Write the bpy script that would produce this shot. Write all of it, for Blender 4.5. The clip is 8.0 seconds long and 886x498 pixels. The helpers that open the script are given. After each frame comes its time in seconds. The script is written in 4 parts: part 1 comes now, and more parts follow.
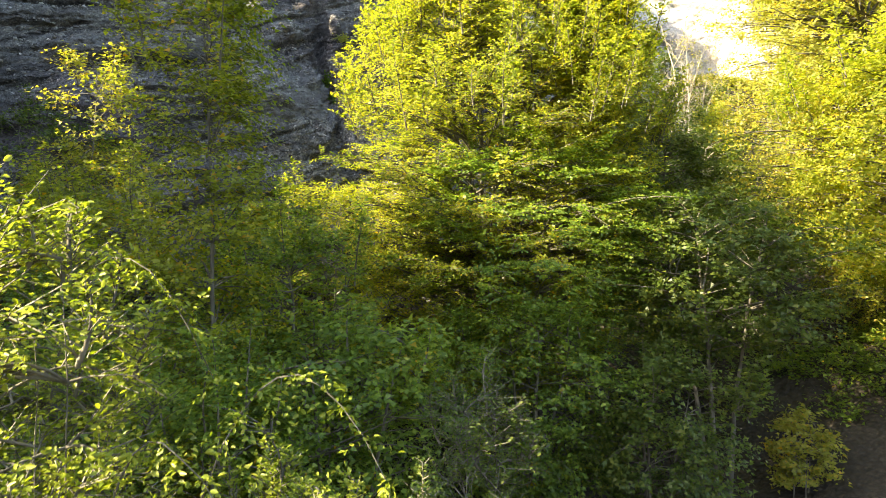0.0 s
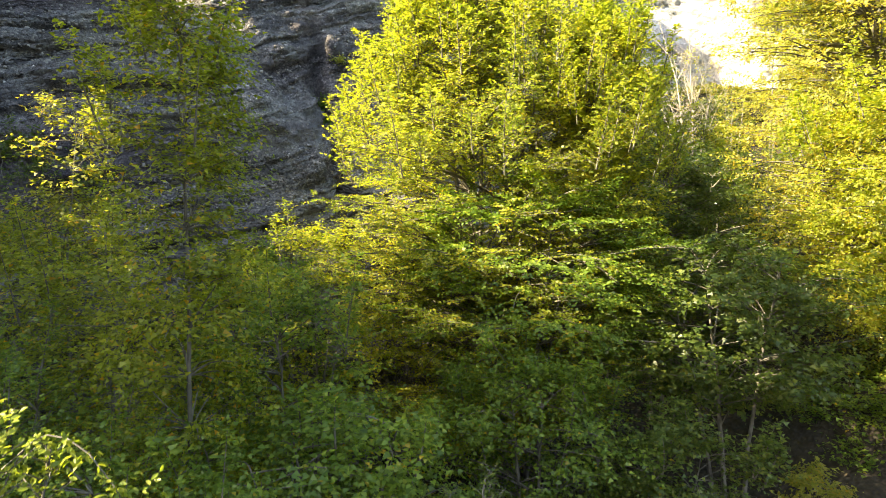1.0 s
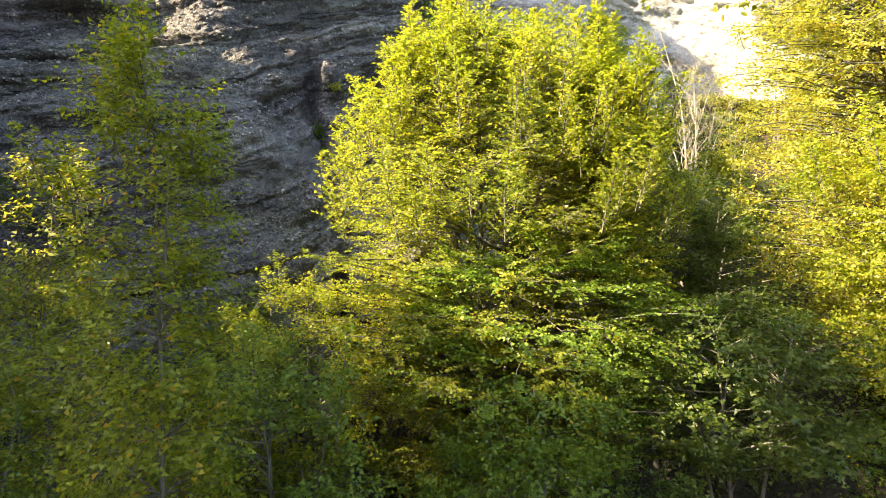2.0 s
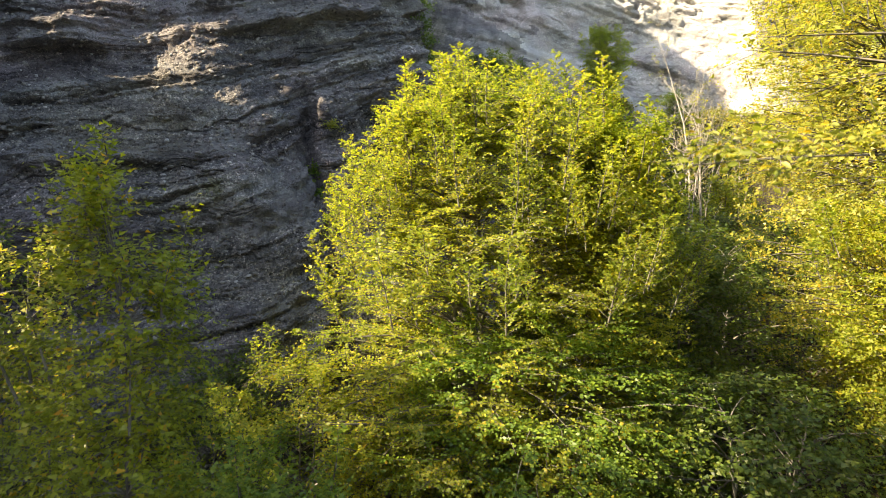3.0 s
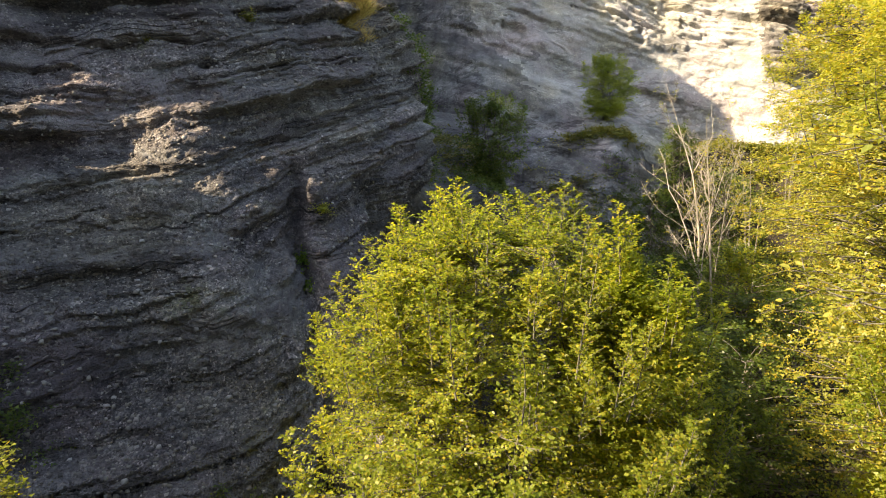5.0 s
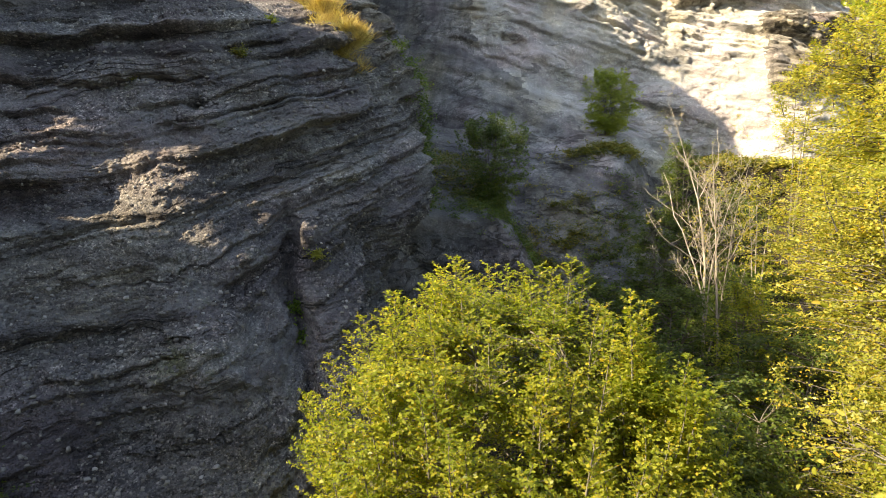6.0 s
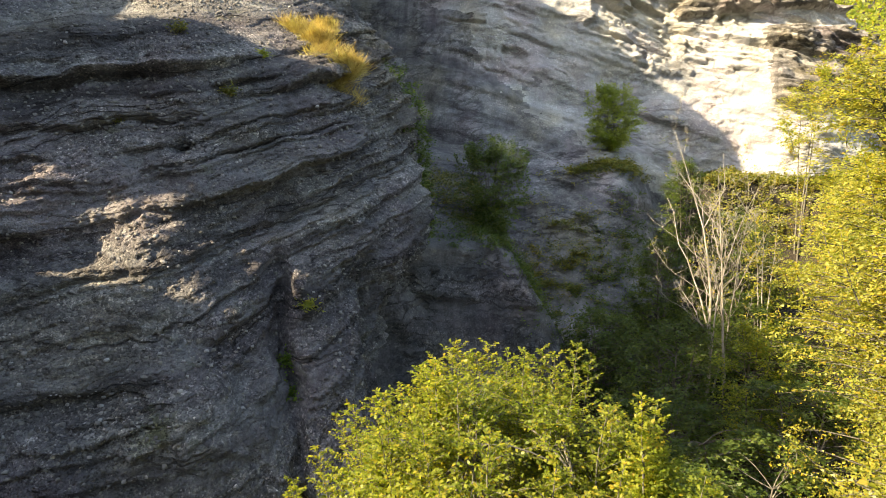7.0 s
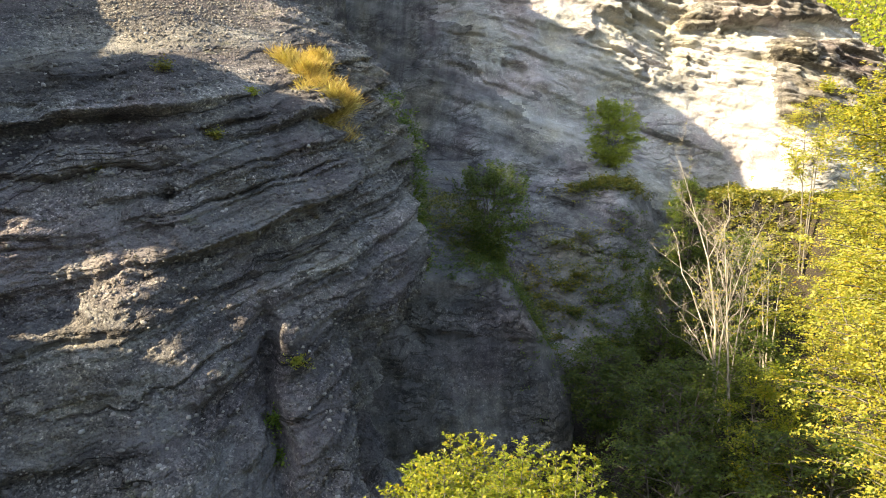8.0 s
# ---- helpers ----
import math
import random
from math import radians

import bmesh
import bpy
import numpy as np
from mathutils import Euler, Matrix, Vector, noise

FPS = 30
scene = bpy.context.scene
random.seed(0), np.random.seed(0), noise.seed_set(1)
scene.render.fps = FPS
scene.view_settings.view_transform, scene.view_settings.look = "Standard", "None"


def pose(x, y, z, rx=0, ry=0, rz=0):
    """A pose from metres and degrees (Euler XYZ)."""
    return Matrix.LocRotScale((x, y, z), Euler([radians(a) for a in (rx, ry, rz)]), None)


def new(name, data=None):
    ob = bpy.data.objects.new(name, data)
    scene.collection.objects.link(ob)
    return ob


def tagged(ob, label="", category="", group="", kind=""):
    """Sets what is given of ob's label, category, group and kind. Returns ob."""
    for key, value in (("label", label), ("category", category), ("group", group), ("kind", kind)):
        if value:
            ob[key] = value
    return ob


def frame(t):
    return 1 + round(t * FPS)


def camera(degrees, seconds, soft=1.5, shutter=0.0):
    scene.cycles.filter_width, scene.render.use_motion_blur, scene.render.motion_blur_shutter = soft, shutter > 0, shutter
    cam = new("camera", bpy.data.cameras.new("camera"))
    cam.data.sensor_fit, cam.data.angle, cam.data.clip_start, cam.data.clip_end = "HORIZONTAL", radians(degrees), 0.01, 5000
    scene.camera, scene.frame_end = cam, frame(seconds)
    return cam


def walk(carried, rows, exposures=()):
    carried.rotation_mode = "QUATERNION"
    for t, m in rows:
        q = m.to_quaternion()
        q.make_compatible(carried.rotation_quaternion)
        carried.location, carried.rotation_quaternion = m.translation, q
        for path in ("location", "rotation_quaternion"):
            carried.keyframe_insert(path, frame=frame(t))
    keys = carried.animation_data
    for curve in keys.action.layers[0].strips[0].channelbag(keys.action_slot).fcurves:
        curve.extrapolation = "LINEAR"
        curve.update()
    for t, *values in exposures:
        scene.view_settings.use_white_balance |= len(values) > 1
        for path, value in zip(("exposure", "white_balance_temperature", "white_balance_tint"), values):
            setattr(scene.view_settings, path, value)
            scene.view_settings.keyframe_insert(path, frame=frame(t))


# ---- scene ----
cam = camera(74.0, 8.0, soft=0.7, shutter=0.2)
METRES, EYE, TILT, LEAN, TURN, DEEP = 8.0, 4.0, -4.0, 0.0, 0.0, 1.543
ROWS = [
    (0.0, 0.0, 0.0, 0.0, 0.0, -0.0, 0.0),
    (0.5, 0.0016, 0.0161, 0.0394, 0.01, 0.02, -0.02),
    (1.0, 0.0034, 0.0318, 0.0836, 0.0, 0.02, -0.05),
    (1.5, 0.0055, 0.0471, 0.1294, -0.01, 0.02, -0.09),
    (3.0, 0.0113, 0.0917, 0.3068, 0.06, 0.02, -0.15),
    (3.5, 0.0131, 0.1083, 0.3726, 0.06, 0.03, -0.15),
    (4.0, 0.0146, 0.1255, 0.4373, 0.04, 0.0, -0.14),
    (4.5, 0.0162, 0.1446, 0.5016, 0.07, -0.01, -0.15),
    (6.0, 0.02, 0.2064, 0.6938, 0.1, -0.04, -0.07),
    (6.5, 0.0229, 0.2282, 0.7578, 0.12, -0.04, -0.08),
    (7.0, 0.0275, 0.2495, 0.8222, 0.15, -0.03, -0.09),
    (7.5, 0.0334, 0.2713, 0.8861, 0.15, -0.02, -0.08),
    (8.0, 0.0385, 0.2939, 0.954, 0.15, -0.03, -0.08),
]
walk(cam, [(t, pose(0, 0, EYE, TILT, LEAN, TURN) @ pose(METRES * x, METRES * DEEP * y, METRES * z, 90 + pitch, roll, yaw)) for t, x, y, z, yaw, pitch, roll in ROWS],
     [(0.0, 2.76, 8100, 5), (1.6, 2.70, 8050, 8), (3.2, 2.16, 8050, 11), (4.5, 1.89, 8200, 14), (6.5, 1.92, 8050, 11), (8.0, 2.15, 7950, 10)])

# ---- light ----
SUN_WAY = Vector((0.70, 0.35, -0.58)).normalized()
world = bpy.data.worlds.new("sky")
scene.world = world
world.use_nodes = True
wt = world.node_tree
sky = wt.nodes.new("ShaderNodeTexSky")
sky.sky_type, sky.sun_disc = "NISHITA", False
sky.sun_elevation = math.asin(-SUN_WAY.z)
sky.sun_rotation = math.atan2(-SUN_WAY.x, -SUN_WAY.y)
wt.links.new(sky.outputs[0], wt.nodes["Background"].inputs[0])
wt.nodes["Background"].inputs[1].default_value = 0.14
sun_data = bpy.data.lights.new("sun", "SUN")
sun_data.energy, sun_data.angle, sun_data.color = 5.0, radians(0.6), (1.0, 0.90, 0.70)
sun = new("sun", sun_data)
sun.matrix_world = Matrix.Translation((-30, -15, 40)) @ SUN_WAY.to_track_quat("-Z", "Y").to_matrix().to_4x4()


# ---- noise in numpy ----
def lattice(i, j, k, seed):
    h = (i * 374761393 + j * 668265263 + k * 2147483647 + seed * 974711) & 0xFFFFFFFF
    h = ((h ^ (h >> 13)) * 1274126177) & 0xFFFFFFFF
    return ((h ^ (h >> 16)) & 0xFFFF) / 65535.0 * 2 - 1


def vnoise(p, seed=0):
    q = np.floor(p).astype(np.int64)
    f = p - q
    f = f * f * (3 - 2 * f)
    out = 0
    for a in (0, 1):
        for b in (0, 1):
            for c in (0, 1):
                w = (f[:, 0] if a else 1 - f[:, 0]) * (f[:, 1] if b else 1 - f[:, 1]) * (f[:, 2] if c else 1 - f[:, 2])
                out = out + w * lattice(q[:, 0] + a, q[:, 1] + b, q[:, 2] + c, seed)
    return out


def fbm(p, octaves=4, seed=0, gain=0.5):
    total, amp = 0, 1.0
    for o in range(octaves):
        total = total + amp * vnoise(p * 2.0 ** o + o * 17.3, seed + o)
        amp *= gain
    return total


def smooth(a, b, x):
    t = np.clip((x - a) / (b - a), 0, 1)
    return t * t * (3 - 2 * t)


# ---- meshes ----
def mesh_of(name, verts, quads, mat, shade_smooth=False):
    """One mesh from arrays of corners and four-cornered faces."""
    verts, quads = np.asarray(verts, np.float32), np.asarray(quads, np.int32)
    me = bpy.data.meshes.new(name)
    me.vertices.add(len(verts))
    me.vertices.foreach_set("co", verts.ravel())
    me.loops.add(quads.size)
    me.loops.foreach_set("vertex_index", quads.ravel())
    me.polygons.add(len(quads))
    me.polygons.foreach_set("loop_start", np.arange(len(quads), dtype=np.int32) * quads.shape[1])
    if shade_smooth:
        me.polygons.foreach_set("use_smooth", np.ones(len(quads), bool))
    me.update(calc_edges=True)
    me.validate()
    me.materials.append(mat)
    return me


def piece(name, me, parent=None, label=""):
    ob = new(name, me)
    ob.parent = parent
    return tagged(ob, label)


def grid_quads(nu, nv):
    i, j = np.meshgrid(np.arange(nu - 1), np.arange(nv - 1), indexing="ij")
    a = (i * nv + j).ravel()
    return np.stack([a, a + nv, a + nv + 1, a + 1], 1)


def unit(v):
    return v / np.maximum(np.linalg.norm(v, axis=-1, keepdims=True), 1e-9)


def tube(points, radii, sides=6):
    """Corners and faces of a bent, tapering round rod."""
    p, r = np.asarray(points, float), np.asarray(radii, float)
    d = unit(np.gradient(p, axis=0))
    side = unit(np.cross(d, np.array([0.31, 0.87, 0.38])))
    up = np.cross(side, d)
    a = np.arange(sides) * 2 * math.pi / sides
    ring = p[:, None] + r[:, None, None] * (np.cos(a)[None, :, None] * side[:, None] + np.sin(a)[None, :, None] * up[:, None])
    n = len(p)
    i, j = np.meshgrid(np.arange(n - 1), np.arange(sides), indexing="ij")
    k = (j + 1) % sides
    quads = np.stack([i * sides + j, i * sides + k, (i + 1) * sides + k, (i + 1) * sides + j], -1).reshape(-1, 4)
    return ring.reshape(-1, 3), quads


def joined(parts):
    vs, fs, n = [], [], 0
    for v, f in parts:
        vs.append(v)
        fs.append(f + n)
        n += len(v)
    return np.concatenate(vs), np.concatenate(fs)


def rods(starts, ends, radius):
    """Many thin three-sided twigs at once."""
    d = unit(ends - starts)
    side = unit(np.cross(d, np.array([0.31, 0.87, 0.38])))
    up = np.cross(side, d)
    rings = []
    for base, r in ((starts, radius), (ends, radius * 0.45)):
        for a in (0, 2.094, 4.189):
            rings.append(base + r * (math.cos(a) * side + math.sin(a) * up))
    v = np.stack(rings, 1)
    o = (np.arange(len(starts)) * 6)[:, None]
    f = np.concatenate([o + np.array([[0, 1, 4, 3]]), o + np.array([[1, 2, 5, 4]]), o + np.array([[2, 0, 3, 5]])], 0)
    return v.reshape(-1, 3), f


def leaves(base, way, normal, length, width=0.55, fold=0.1, fine=False, plain=False):
    """Many leaves at once: four corners each, six and two faces where they are near, three where they are far or hidden."""
    way = unit(way)
    side = unit(np.cross(normal, way))
    nrm = np.cross(way, side)
    L = length[:, None]
    w = L * width * 0.5
    up = nrm * L * fold
    mid = -nrm * L * 0.05
    if plain:
        v = np.stack([base + way * L, base + way * L * 0.15 + side * w * 1.25 + up, base + way * L * 0.15 - side * w * 1.25 + up], 1)
        return v.reshape(-1, 3), np.arange(len(base) * 3).reshape(-1, 3)
    if not fine:
        v = np.stack([base, base + way * L * 0.45 + side * w * 1.15 + up, base + way * L + mid, base + way * L * 0.55 - side * w * 1.15 + up], 1)
        return v.reshape(-1, 3), np.arange(len(base) * 4).reshape(-1, 4)
    v = np.stack([base, base + way * L * 0.32 + side * w * 0.92 + up, base + way * L * 0.68 + side * w * 0.78 + up,
                  base + way * L + mid, base + way * L * 0.68 - side * w * 0.78 + up, base + way * L * 0.32 - side * w * 0.92 + up], 1)
    o = (np.arange(len(base)) * 6)[:, None]
    f = np.concatenate([o + np.array([[0, 3, 2, 1]]), o + np.array([[0, 5, 4, 3]])], 0)
    return v.reshape(-1, 3), f


# ---- materials ----
def material(name):
    m = bpy.data.materials.new(name)
    m.use_nodes = True
    nt = m.node_tree
    return m, nt, nt.nodes["Principled BSDF"]


def node(nt, kind, **values):
    n = nt.nodes.new(kind)
    for key, value in values.items():
        n.inputs[key.replace("_", " ")].default_value = value
    return n


def ramp(nt, source, stops):
    r = nt.nodes.new("ShaderNodeValToRGB")
    e = r.color_ramp.elements
    while len(e) < len(stops):
        e.new(0.5)
    for el, (at, colour) in zip(e, stops):
        el.position, el.color = at, (*colour, 1)
    nt.links.new(source, r.inputs[0])
    return r


def mix(nt, a, b, how="MULTIPLY", amount=1.0):
    m = nt.nodes.new("ShaderNodeMix")
    m.data_type, m.blend_type = "RGBA", how
    for key, value in ((0, amount), (6, a), (7, b)):
        if isinstance(value, (int, float)):
            m.inputs[key].default_value = value
        elif isinstance(value, tuple):
            m.inputs[key].default_value = (*value, 1)
        else:
            nt.links.new(value, m.inputs[key])
    return m.outputs[2]


def leaf_material(name, stops, through_share=0.5, rough=0.42):
    m, nt, bsdf = material(name)
    geo = nt.nodes.new("ShaderNodeNewGeometry")
    rnd = ramp(nt, geo.outputs["Random Per Island"], stops)
    big = node(nt, "ShaderNodeTexNoise", Scale=0.9, Detail=3.0)
    tex = nt.nodes.new("ShaderNodeTexCoord")
    nt.links.new(tex.outputs["Object"], big.inputs["Vector"])
    tone = ramp(nt, big.outputs[0], [(0.3, (0.72, 0.8, 0.7)), (0.7, (1.2, 1.1, 0.95))])
    col = mix(nt, rnd.outputs[0], tone.outputs[0])
    nt.links.new(col, bsdf.inputs["Base Color"])
    bsdf.inputs["Roughness"].default_value = rough
    bsdf.inputs["Specular IOR Level"].default_value = 0.42
    trans = nt.nodes.new("ShaderNodeBsdfTranslucent")
    lit = mix(nt, col, (1.52, 1.55, 0.8))
    nt.links.new(lit, trans.inputs[0])
    sh = nt.nodes.new("ShaderNodeMixShader")
    sh.inputs[0].default_value = through_share
    nt.links.new(bsdf.outputs[0], sh.inputs[1])
    nt.links.new(trans.outputs[0], sh.inputs[2])
    nt.links.new(sh.outputs[0], nt.nodes["Material Output"].inputs[0])
    return m


def bark_material(name, dark, light, scale=14.0):
    m, nt, bsdf = material(name)
    tex = nt.nodes.new("ShaderNodeTexCoord")
    mp = node(nt, "ShaderNodeMapping")
    mp.inputs["Scale"].default_value = (1, 1, 0.35)
    nt.links.new(tex.outputs["Object"], mp.inputs[0])
    n = node(nt, "ShaderNodeTexNoise", Scale=scale, Detail=5.0)
    nt.links.new(mp.outputs[0], n.inputs["Vector"])
    c = ramp(nt, n.outputs[0], [(0.3, dark), (0.68, light)])
    nt.links.new(c.outputs[0], bsdf.inputs["Base Color"])
    bsdf.inputs["Roughness"].default_value = 0.85
    b = node(nt, "ShaderNodeBump", Strength=0.5, Distance=0.02)
    nt.links.new(n.outputs[0], b.inputs["Height"])
    nt.links.new(b.outputs[0], bsdf.inputs["Normal"])
    return m


def rock_material(name, tones, bed=(0.0, -0.55, 1.0), bed_scale=1.6, pebble=13.0, pebble_bump=0.06, streak=0.5, moss=(0.10, 0.11, 0.05), moss_share=0.62, speckle=0.85, cracks=0.0, crack_tone=0.55, strata=0.0, seams=0.0, blotch=1.0):
    """Bedded rock: tones along the beds, pebbles, stains that run down, a little moss."""
    m, nt, bsdf = material(name)
    tex = nt.nodes.new("ShaderNodeTexCoord")
    pos = tex.outputs["Object"]
    dot = nt.nodes.new("ShaderNodeVectorMath")
    dot.operation = "DOT_PRODUCT"
    dot.inputs[1].default_value = bed
    nt.links.new(pos, dot.inputs[0])
    warp = node(nt, "ShaderNodeTexNoise", Scale=0.45, Detail=3.0)
    nt.links.new(pos, warp.inputs["Vector"])
    add = nt.nodes.new("ShaderNodeMath")
    add.operation = "MULTIPLY_ADD"
    add.inputs[1].default_value = 1.3
    nt.links.new(warp.outputs[0], add.inputs[0])
    nt.links.new(dot.outputs["Value"], add.inputs[2])
    beds = node(nt, "ShaderNodeTexNoise", Scale=bed_scale, Detail=5.0, Roughness=0.65)
    beds.noise_dimensions = "1D"
    nt.links.new(add.outputs[0], beds.inputs["W"])
    base = ramp(nt, beds.outputs[0], [(0.28, tones[0]), (0.5, tones[1]), (0.74, tones[2])])
    blot = node(nt, "ShaderNodeTexNoise", Scale=0.4, Detail=6.0, Roughness=0.6)
    nt.links.new(pos, blot.inputs["Vector"])
    blotc = ramp(nt, blot.outputs[0], [(0.32, (0.5, 0.49, 0.5)), (0.68, (1.3, 1.27, 1.2))])
    c = mix(nt, base.outputs[0], blotc.outputs[0], amount=blotch)
    run = node(nt, "ShaderNodeMapping")
    run.inputs["Scale"].default_value = (2.2, 2.2, 0.16)
    nt.links.new(pos, run.inputs[0])
    rn = node(nt, "ShaderNodeTexNoise", Scale=1.0, Detail=5.0, Roughness=0.6)
    nt.links.new(run.outputs[0], rn.inputs["Vector"])
    rc = ramp(nt, rn.outputs[0], [(0.33, (0.55, 0.55, 0.56)), (0.55, (1, 1, 1))])
    c = mix(nt, c, rc.outputs[0], amount=streak)
    mo = node(nt, "ShaderNodeTexNoise", Scale=0.8, Detail=7.0, Roughness=0.65)
    mo.inputs["Vector"].default_value = (0, 0, 0)
    nt.links.new(pos, mo.inputs["Vector"])
    mr = ramp(nt, mo.outputs[0], [(moss_share, (0, 0, 0)), (moss_share + 0.1, (0.7, 0.7, 0.7))])
    c = mix(nt, c, moss, "MIX", mr.outputs[0])
    hue = node(nt, "ShaderNodeTexNoise", Scale=0.3, Detail=4.0)
    nt.links.new(pos, hue.inputs["Vector"])
    hc = ramp(nt, hue.outputs[0], [(0.3, (1.06, 0.96, 1.03)), (0.5, (0.97, 1.0, 1.04)), (0.7, (1.07, 1.02, 0.88))])
    c = mix(nt, c, hc.outputs[0])
    stony = node(nt, "ShaderNodeTexNoise", Scale=bed_scale * 0.8, Detail=3.0)
    stony.noise_dimensions = "1D"
    lower = nt.nodes.new("ShaderNodeMath")
    lower.inputs[1].default_value = 31.7
    nt.links.new(add.outputs[0], lower.inputs[0])
    nt.links.new(lower.outputs[0], stony.inputs["W"])
    share = ramp(nt, stony.outputs[0], [(0.38, (0.25, 0.25, 0.25)), (0.58, (1, 1, 1))])
    scaled = nt.nodes.new("ShaderNodeMath")
    scaled.operation = "MULTIPLY"
    scaled.inputs[1].default_value = speckle
    nt.links.new(share.outputs[0], scaled.inputs[0])
    vor = node(nt, "ShaderNodeTexVoronoi", Scale=pebble, Randomness=1.0)
    nt.links.new(pos, vor.inputs["Vector"])
    sep = nt.nodes.new("ShaderNodeSeparateColor")
    nt.links.new(vor.outputs["Color"], sep.inputs[0])
    pc = ramp(nt, sep.outputs[0], [(0.0, (0.58, 0.57, 0.58)), (0.6, (1.0, 1.0, 1.0)), (0.95, (1.15, 1.13, 1.1)), (0.98, (1.9, 1.86, 1.78))])
    c = mix(nt, c, pc.outputs[0], amount=scaled.outputs[0])
    vor2 = node(nt, "ShaderNodeTexVoronoi", Scale=pebble * 2.6, Randomness=1.0)
    nt.links.new(pos, vor2.inputs["Vector"])
    sep2 = nt.nodes.new("ShaderNodeSeparateColor")
    nt.links.new(vor2.outputs["Color"], sep2.inputs[0])
    p2 = ramp(nt, sep2.outputs[1], [(0.0, (0.45, 0.44, 0.45)), (0.35, (0.92, 0.92, 0.92)), (0.88, (1.15, 1.15, 1.12)), (0.97, (2.2, 2.15, 2.05))])
    c = mix(nt, c, p2.outputs[0], amount=scaled.outputs[0])
    fine = node(nt, "ShaderNodeTexNoise", Scale=38.0, Detail=4.0, Roughness=0.7)
    nt.links.new(pos, fine.inputs["Vector"])
    fc = ramp(nt, fine.outputs[0], [(0.3, (0.75, 0.75, 0.75)), (0.7, (1.2, 1.2, 1.2))])
    c = mix(nt, c, fc.outputs[0])
    relief = None
    seam_line = None
    if seams:
        sn = node(nt, "ShaderNodeTexNoise", Scale=seams, Detail=2.0)
        sn.noise_dimensions = "1D"
        wav = node(nt, "ShaderNodeTexNoise", Scale=2.4, Detail=4.0)
        nt.links.new(pos, wav.inputs["Vector"])
        bent = nt.nodes.new("ShaderNodeMath")
        bent.operation = "MULTIPLY_ADD"
        bent.inputs[1].default_value = 0.1
        nt.links.new(wav.outputs[0], bent.inputs[0])
        nt.links.new(add.outputs[0], bent.inputs[2])
        nt.links.new(bent.outputs[0], sn.inputs["W"])
        line = ramp(nt, sn.outputs[0], [(0.486, (1, 1, 1)), (0.497, (0, 0, 0)), (0.503, (0, 0, 0)), (0.512, (1, 1, 1))])
        gaps = node(nt, "ShaderNodeTexNoise", Scale=0.7, Detail=3.0)
        nt.links.new(pos, gaps.inputs["Vector"])
        gapc = ramp(nt, gaps.outputs[0], [(0.42, (1, 1, 1)), (0.58, (0, 0, 0))])
        seam_line = mix(nt, line.outputs[0], gapc.outputs[0], "LIGHTEN")
        # bedding seams get a darker colour along their line
        seam_tone = ramp(nt, seam_line, [(0.0, (0.42, 0.40, 0.39)), (1.0, (1, 1, 1))])
        c = mix(nt, c, seam_tone.outputs[0])
    if cracks:
        bend = node(nt, "ShaderNodeTexNoise", Scale=1.6, Detail=5.0, Roughness=0.6)
        nt.links.new(pos, bend.inputs["Vector"])
        shift = nt.nodes.new("ShaderNodeVectorMath")
        shift.operation = "MULTIPLY_ADD"
        shift.inputs[1].default_value = (0.9, 0.9, 0.9)
        nt.links.new(bend.outputs["Color"], shift.inputs[0])
        nt.links.new(pos, shift.inputs[2])
        tilt = node(nt, "ShaderNodeMapping")
        tilt.inputs["Rotation"].default_value = (0, 0.25, 0)
        tilt.inputs["Scale"].default_value = (0.2, 0.2, 1.25)
        nt.links.new(shift.outputs[0], tilt.inputs[0])
        for size, width in ((cracks, 0.04), (cracks * 2.8, 0.06)):
            cell = node(nt, "ShaderNodeTexVoronoi", Scale=size)
            cell.feature = "DISTANCE_TO_EDGE"
            nt.links.new(tilt.outputs[0], cell.inputs["Vector"])
            edge = ramp(nt, cell.outputs["Distance"], [(0.0, (0, 0, 0)), (width, (1, 1, 1))]).outputs[0]
            relief = edge if relief is None else mix(nt, relief, edge)
        patchy = node(nt, "ShaderNodeTexNoise", Scale=0.35, Detail=2.0)
        nt.links.new(pos, patchy.inputs["Vector"])
        where = ramp(nt, patchy.outputs[0], [(0.4, (1, 1, 1)), (0.6, (0, 0, 0))])
        relief = mix(nt, relief, where.outputs[0], "LIGHTEN")
        # cracks darkened in colour, also for the thin shade under ledges
        seam = ramp(nt, relief, [(0.0, (crack_tone, crack_tone * 0.97, crack_tone * 0.94)), (1.0, (1, 1, 1))])
        c = mix(nt, c, seam.outputs[0])
    nt.links.new(c, bsdf.inputs["Base Color"])
    bsdf.inputs["Roughness"].default_value = 0.92
    bsdf.inputs["Specular IOR Level"].default_value = 0.25
    b1 = node(nt, "ShaderNodeBump", Strength=0.9, Distance=pebble_bump)
    b1.invert = True
    nt.links.new(vor.outputs["Distance"], b1.inputs["Height"])
    b2 = node(nt, "ShaderNodeBump", Strength=0.6, Distance=0.035)
    nt.links.new(fine.outputs[0], b2.inputs["Height"])
    nt.links.new(b1.outputs[0], b2.inputs["Normal"])
    b3 = node(nt, "ShaderNodeBump", Strength=0.8, Distance=pebble_bump * 0.6)
    b3.invert = True
    nt.links.new(vor2.outputs["Distance"], b3.inputs["Height"])
    nt.links.new(b2.outputs[0], b3.inputs["Normal"])
    last = b3
